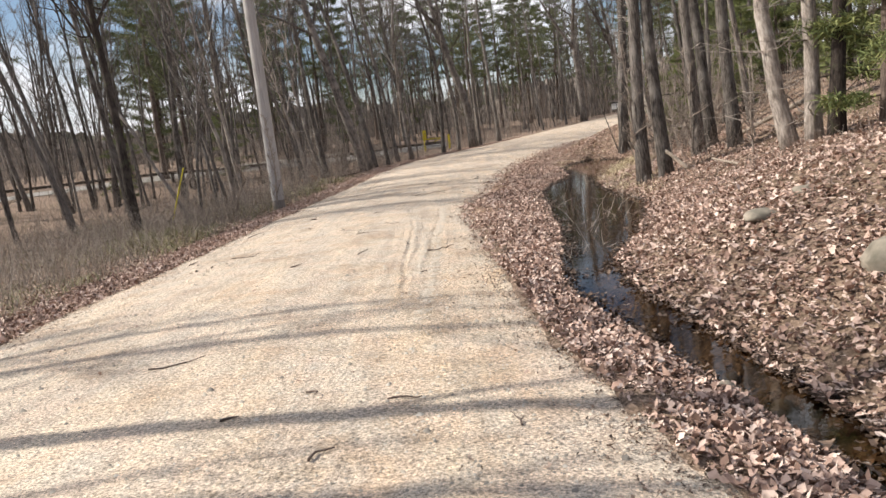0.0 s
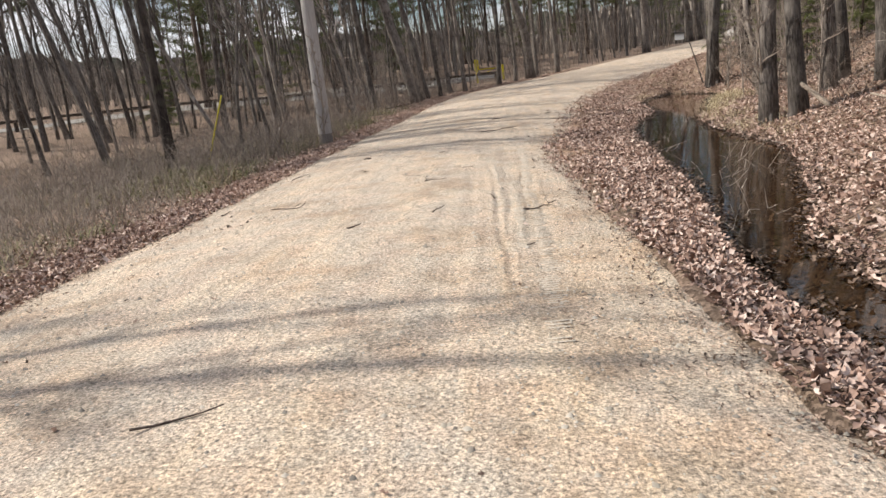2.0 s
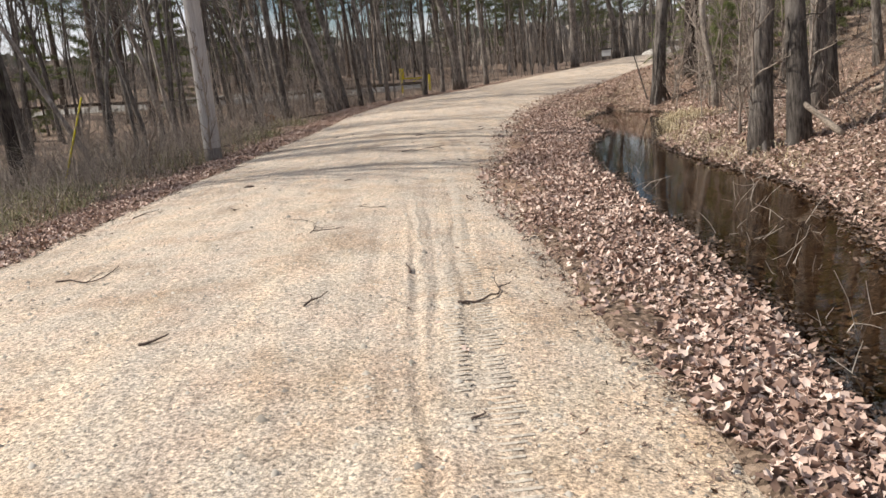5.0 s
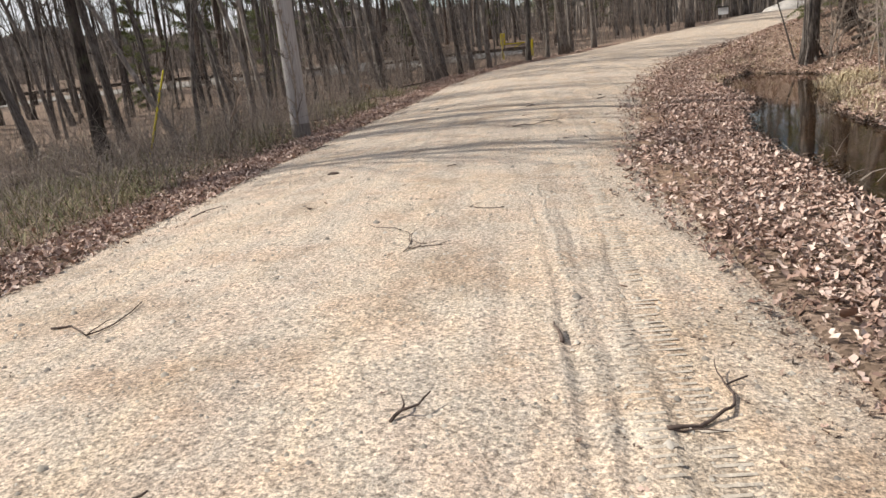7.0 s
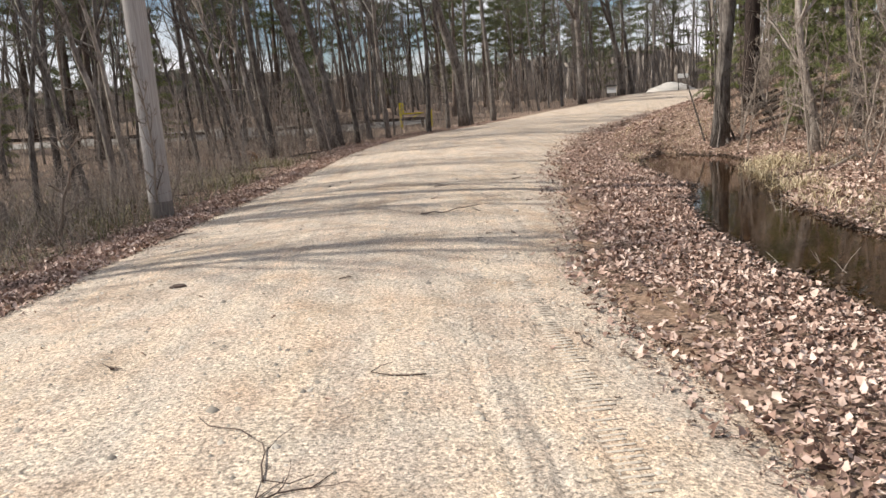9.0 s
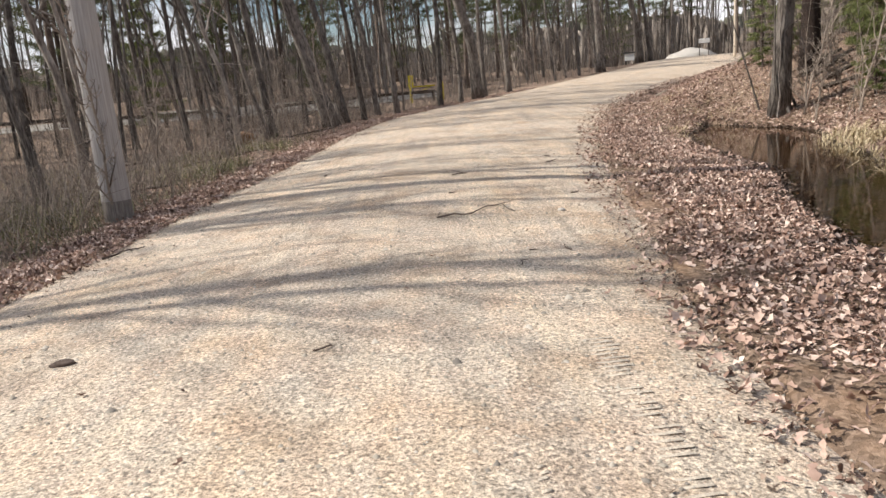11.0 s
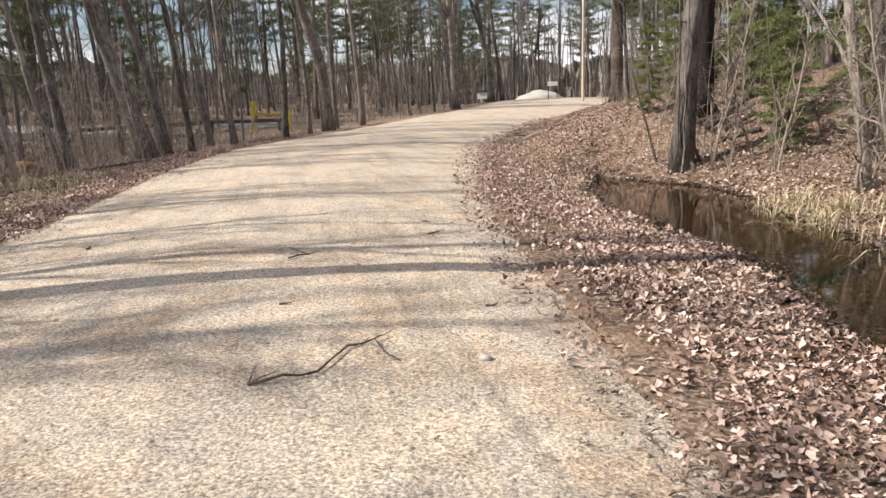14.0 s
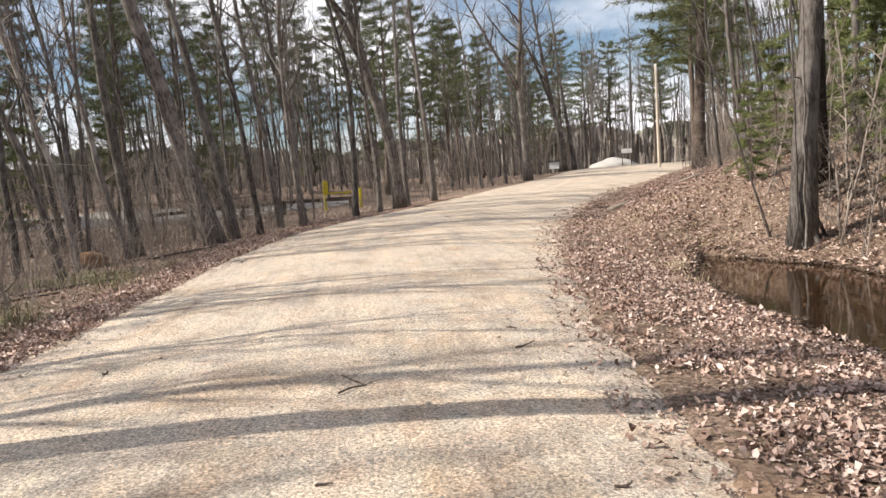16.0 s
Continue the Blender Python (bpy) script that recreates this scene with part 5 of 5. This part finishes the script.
def crooked_stick(x, y, thick, run, twigs=(), label=""):
    """A bent stick from its thick end: run is (heading in degrees, length) joint by joint; twigs are (joint, heading, length)."""
    thick *= 0.72
    r = np.random.default_rng(int(abs(x) * 977 + abs(y) * 131))
    pts = [np.zeros(3)]
    for heading, ln in run:
        for _ in range(2):
            h = radians(heading) + r.normal(0, 0.14)
            pts.append(pts[-1] + np.array([math.cos(h), math.sin(h), 0]) * ln / 2)
    pts = np.array(pts)
    pts[:, 2] = np.abs(r.normal(0, 0.012, len(pts)))
    t = Tubes()
    t.add(pts, np.linspace(thick, thick * 0.45, len(pts)), 6)
    for joint, heading, ln in twigs:
        q = bent(pts[joint * 2], (math.cos(radians(heading)), math.sin(radians(heading)), 0.15), ln, 4, 0.16, r)
        q[:, 2] = np.abs(q[:, 2])
        t.add(q, np.linspace(thick * 0.55, thick * 0.25, 5), 5)
    world_pts = np.concatenate(t.v) + np.array([x, y, 0])
    lift = top_height(world_pts[:, 0], world_pts[:, 1])
    base = float(lift[0])
    k = 0
    for block_ in t.v:
        block_[:, 2] += lift[k:k + len(block_)] - base
        k += len(block_)
    o = new("stick", t.mesh("stick", STICKWOOD))
    o.location = (x, y, base + thick * 0.7)
    tagged(o, label or "dark crooked fallen twig lying on the gravel", "stick", "fallen sticks")

crooked_stick(0.01, 18.02, 0.013, ((0, 0.2), (14, 0.21), (66, 0.46), (24, 0.21), (-71, 0.4)), ((0, 75, 0.2), (0, 40, 0.22), (4, 46, 0.24), (3, 30, 0.2)), "long forked dead branch lying on the gravel")
crooked_stick(-0.86, 10.64, 0.006, ((124, 0.11), (155, 0.2), (127, 0.15)))
crooked_stick(-0.72, 10.22, 0.006, ((100, 0.28), (121, 0.12)), ((1, 60, 0.2),))
crooked_stick(-0.72, 10.05, 0.007, ((32, 0.1), (24, 0.14), (65, 0.14)), ((0, 70, 0.22), (1, 60, 0.18), (2, 20, 0.16)), "forked dark twig lying flat on the gravel")
crooked_stick(-0.74, 9.98, 0.006, ((80, 0.2), (10, 0.22)), ((1, 60, 0.12),))
crooked_stick(-0.02, 11.37, 0.007, ((174, 0.2), (150, 0.14), (50, 0.18)))
crooked_stick(-2.81, 8.83, 0.011, ((10, 0.12), (-39, 0.36), (90, 0.21), (108, 0.42)), ((2, 60, 0.2),), "bent pale-grey twig near the road edge")
crooked_stick(0.67, 7.42, 0.013, ((18, 0.13), (39, 0.15), (58, 0.1), (87, 0.19), (24, 0.12)), ((0, 2, 0.22), (4, 95, 0.18)), "hooked dark twig across the tyre track")
crooked_stick(-1.5, 2.23, 0.011, ((36, 0.22), (32, 0.25)), ((1, 12, 0.14),))
crooked_stick(0.23, 0.2, 0.012, ((84, 0.11), (37, 0.11)))
crooked_stick(0.67, 15.7, 0.007, ((98, 0.08), (61, 0.13)))
crooked_stick(0.31, 21.24, 0.012, ((52, 0.29), (116, 0.3)), ((1, 30, 0.12),))

def chunk(name, x, y, sx, sy, sz, turn, material_, label, category, seed=0, sink=0.3, group=""):
    def build(bm):
        bmesh.ops.create_icosphere(bm, subdivisions=3, radius=1)
        off = Vector((seed * 3.1, seed * 1.7, seed * 0.9))
        for v in bm.verts:
            k = 1 + 0.28 * noise.noise(v.co * 1.3 + off) + 0.1 * noise.noise(v.co * 4 + off)
            v.co = Vector((v.co.x * sx * k, v.co.y * sy * k, v.co.z * sz * k))
    o = new(name, bm_mesh(name, build, material_, True))
    z = float(top_height(np.array([x]), np.array([y]))[0])
    o.matrix_basis = Matrix.Translation((x, y, z + sz * (1 - 2 * sink))) @ Matrix.Rotation(radians(turn), 4, "Z")
    tagged(o, label, category, group)
    return o

chunk("bark_piece", -2.34, 14.18, 0.075, 0.035, 0.025, 8, STICKWOOD, "dark lump of bark lying on the road", "bark", 1)
chunk("stone", 1.46, 18.2, 0.04, 0.032, 0.026, 0, PALEGRAVEL, "single pale stone lying on the gravel", "stone", 2)
for k, (x, y, a, b, c) in enumerate(((4.5, 1.95, 0.25, 0.2, 0.19), (4.35, 4.0, 0.22, 0.16, 0.08), (4.95, 4.3, 0.14, 0.12, 0.07), (4.1, 0.7, 0.16, 0.14, 0.09))):
    chunk("rock", x, y, a, b, c, 40 * k, STONE, "grey field stone half sunk in the leafy bank", "rock", 3 + k, 0.48, "bank rocks")
for k, (x, y, a) in enumerate(((3.0, 1.35, 0.09), (2.85, 1.15, 0.07), (3.15, 1.0, 0.1), (2.95, 0.75, 0.06), (3.1, 1.75, 0.08), (2.75, 1.9, 0.07))):
    chunk("stone", x, y, a, a * 0.8, a * 0.9, 50 * k, STONE if k else PALEGRAVEL, "small wet stone in the narrow stream", "stone", 11 + k, 0.3, "stream stones")

def log(a, b, ra, rb, material_, label, branch=0, seed=0):
    r = np.random.default_rng(2000 + seed)
    t = Tubes()
    pa, pb = np.array(a), np.array(b)
    s = np.linspace(0, 1, 9)[:, None]
    p = pa + (pb - pa) * s + r.normal(0, 0.01, (9, 3)) * np.linalg.norm(pb - pa) * 0.4
    t.add(p - pa, ra + (rb - ra) * s[:, 0] + r.normal(0, ra * 0.05, 9), 10)
    for k in range(branch):
        i = r.integers(2, 8)
        d = r.normal(0, 1, 3)
        t.add(bent(p[i] - pa, d, 0.35, 3, 0.2, r), [ra * 0.3, ra * 0.25, ra * 0.2, ra * 0.1], 5)
    o = new("fallen_log", t.mesh("fallen_log", material_))
    o.location = a
    tagged(o, label, "log", "fallen wood")

def gz(x, y, dz):
    return (x, y, ground_at(x, y) + dz)

log(gz(6.4, 19.8, 0.03), gz(8.6, 21.2, 0.08), 0.048, 0.036, DEADWOOD, "pale fallen log lying up the bank", 2, 1)
log((6.0, 13.5, 0.95), gz(6.55, 12.9, 0.02), 0.035, 0.05, DEADWOOD, "short broken branch leaning on the trunks", 1, 2)
log(gz(6.6, 11.6, 0.25), gz(6.95, 10.9, 0.02), 0.02, 0.035, DEADWOOD, "short broken branch standing on the bank", 2, 3)
log(gz(8.4, 15.3, 0.1), gz(9.9, 14.2, 0.25), 0.05, 0.07, DEADWOOD, "old log lying on the leafy slope", 1, 4)
log(gz(9.75, 40.7, 0.03), gz(12.6, 39.1, 0.08), 0.09, 0.06, DEADWOOD, "weathered log lying up the leafy road bank", 2, 5)
for k in range(4):
    log(gz(9.3 + 0.3 * k, 42.6 + 0.8 * k, 0.03), gz(10.6 + 0.2 * k, 43.0 + 0.9 * k, 0.05), 0.035, 0.02, STICKWOOD, "dark broken branch at the road edge", 2, 60 + k)
for k in range(6):
    y0 = 29.0 + 0.3 * k
    log(gz(10.4 + 0.25 * (k % 2), y0, 0.04 + 0.05 * (k % 3)), gz(11.0 + 0.3 * (k % 3), y0 - 0.6 + 0.4 * (k % 4), 0.08 + 0.08 * (k % 3)), 0.07, 0.05, RAILWOOD, "dark old log in a heap behind the trunk", 1, 10 + k)
log((-10.5, 22.6, 3.9), gz(-8.4, 22.4, 0.0), 0.05, 0.085, BARK_PALE, "pale dead stem leaning over in the brush", 3, 30)
for k, (x, y, dx, dy) in enumerate(((-7.5, 29.6, 2.4, 0.6), (-6.3, 31.2, 1.6, 0.9), (-9.8, 33, 2.2, -0.5), (-5.2, 36.8, 1.7, 1.2), (-11, 19.2, 1.8, 0.3), (-6.8, 24.2, 1.5, 0.4))):
    log(gz(x, y, 0.05), gz(x + dx, y + dy, 0.06), 0.035, 0.02, STICKWOOD, "thin fallen branch lying in the verge litter", 2, 40 + k)
chunk("earth_clump", -6.75, 36.7, 0.42, 0.34, 0.3, 0, plain_material("rotten_wood", (0.16, 0.085, 0.045), (0.34, 0.2, 0.11), 12, 0.95, None, 0.9), "rusty brown rotten stump among fallen leaves", "stump", 9, 0.2)

# dead sprays of twig standing in the water
PALE_TWIG = island_material("bleached_twigs", (0.0, (0.24, 0.2, 0.17)), (1.0, (0.56, 0.49, 0.42)))
def spray(x, y, n, size, seed):
    r = np.random.default_rng(3000 + seed)
    t = Tubes()
    for _ in range(n):
        a = r.uniform(0, 6.28)
        p = bent((r.normal(0, 0.08), r.normal(0, 0.08), 0), (math.cos(a) * 0.9, math.sin(a) * 0.9, r.uniform(0.3, 1.2)), size * r.uniform(0.6, 1.2), 4, 0.18, r, -0.06)
        t.add(p, np.linspace(0.0045, 0.002, 5), 4, cap=False)
        for _ in range(2):
            t.add(bent(p[r.integers(1, 4)], r.normal(0, 1, 3), size * 0.35, 2, 0.2, r), [0.004, 0.003, 0.002], 3, cap=False)
    o = new("dead_bush", t.mesh("dead_bush", PALE_TWIG))
    o.location = (x, y, ground_at(x, y))
    tagged(o, "bleached dead twigs standing in the ditch water", "dead twigs", "water twigs")

for k, (x, y, n, s) in enumerate(((3.3, 12.1, 4, 0.5), (2.8, 5.9, 6, 0.42), (2.95, 6.9, 8, 0.5), (3.2, 7.9, 6, 0.5), (2.75, 4.9, 5, 0.4), (4.1, 10.6, 5, 0.75), (4.2, 9.4, 5, 0.65), (3.3, 9.2, 5, 0.5), (3.7, 13.8, 4, 0.5), (4.9, 12.2, 4, 0.6), (5.0, 17.0, 4, 0.5), (5.9, 20.6, 4, 0.5))):
    spray(x, y, n + 2, s * 1.25, k)

# vines on the trunk by the pond
def vine(x, y, seed):
    r = np.random.default_rng(4000 + seed)
    t = Tubes()
    zs = np.linspace(0, 7, 15)
    ph = r.uniform(0, 6.28)
    p = np.stack([0.24 * np.cos(ph + zs * 0.2) - 0.05 * zs + r.normal(0, 0.014, 15), -0.14 + 0.2 * np.sin(ph + zs * 0.2) + r.normal(0, 0.014, 15), zs], -1)
    p[0, :2] *= 1.8
    t.add(p, np.linspace(0.024, 0.011, 15), 5, cap=False)
    o = new("vine", t.mesh("vine", BARK))
    o.location = (x, y, ground_at(x, y) - 0.05)
    tagged(o, "bare woody vine climbing the pond-side trunk", "vine", "vines")

for k in range(4):
    vine(8.85, 27.95, k)
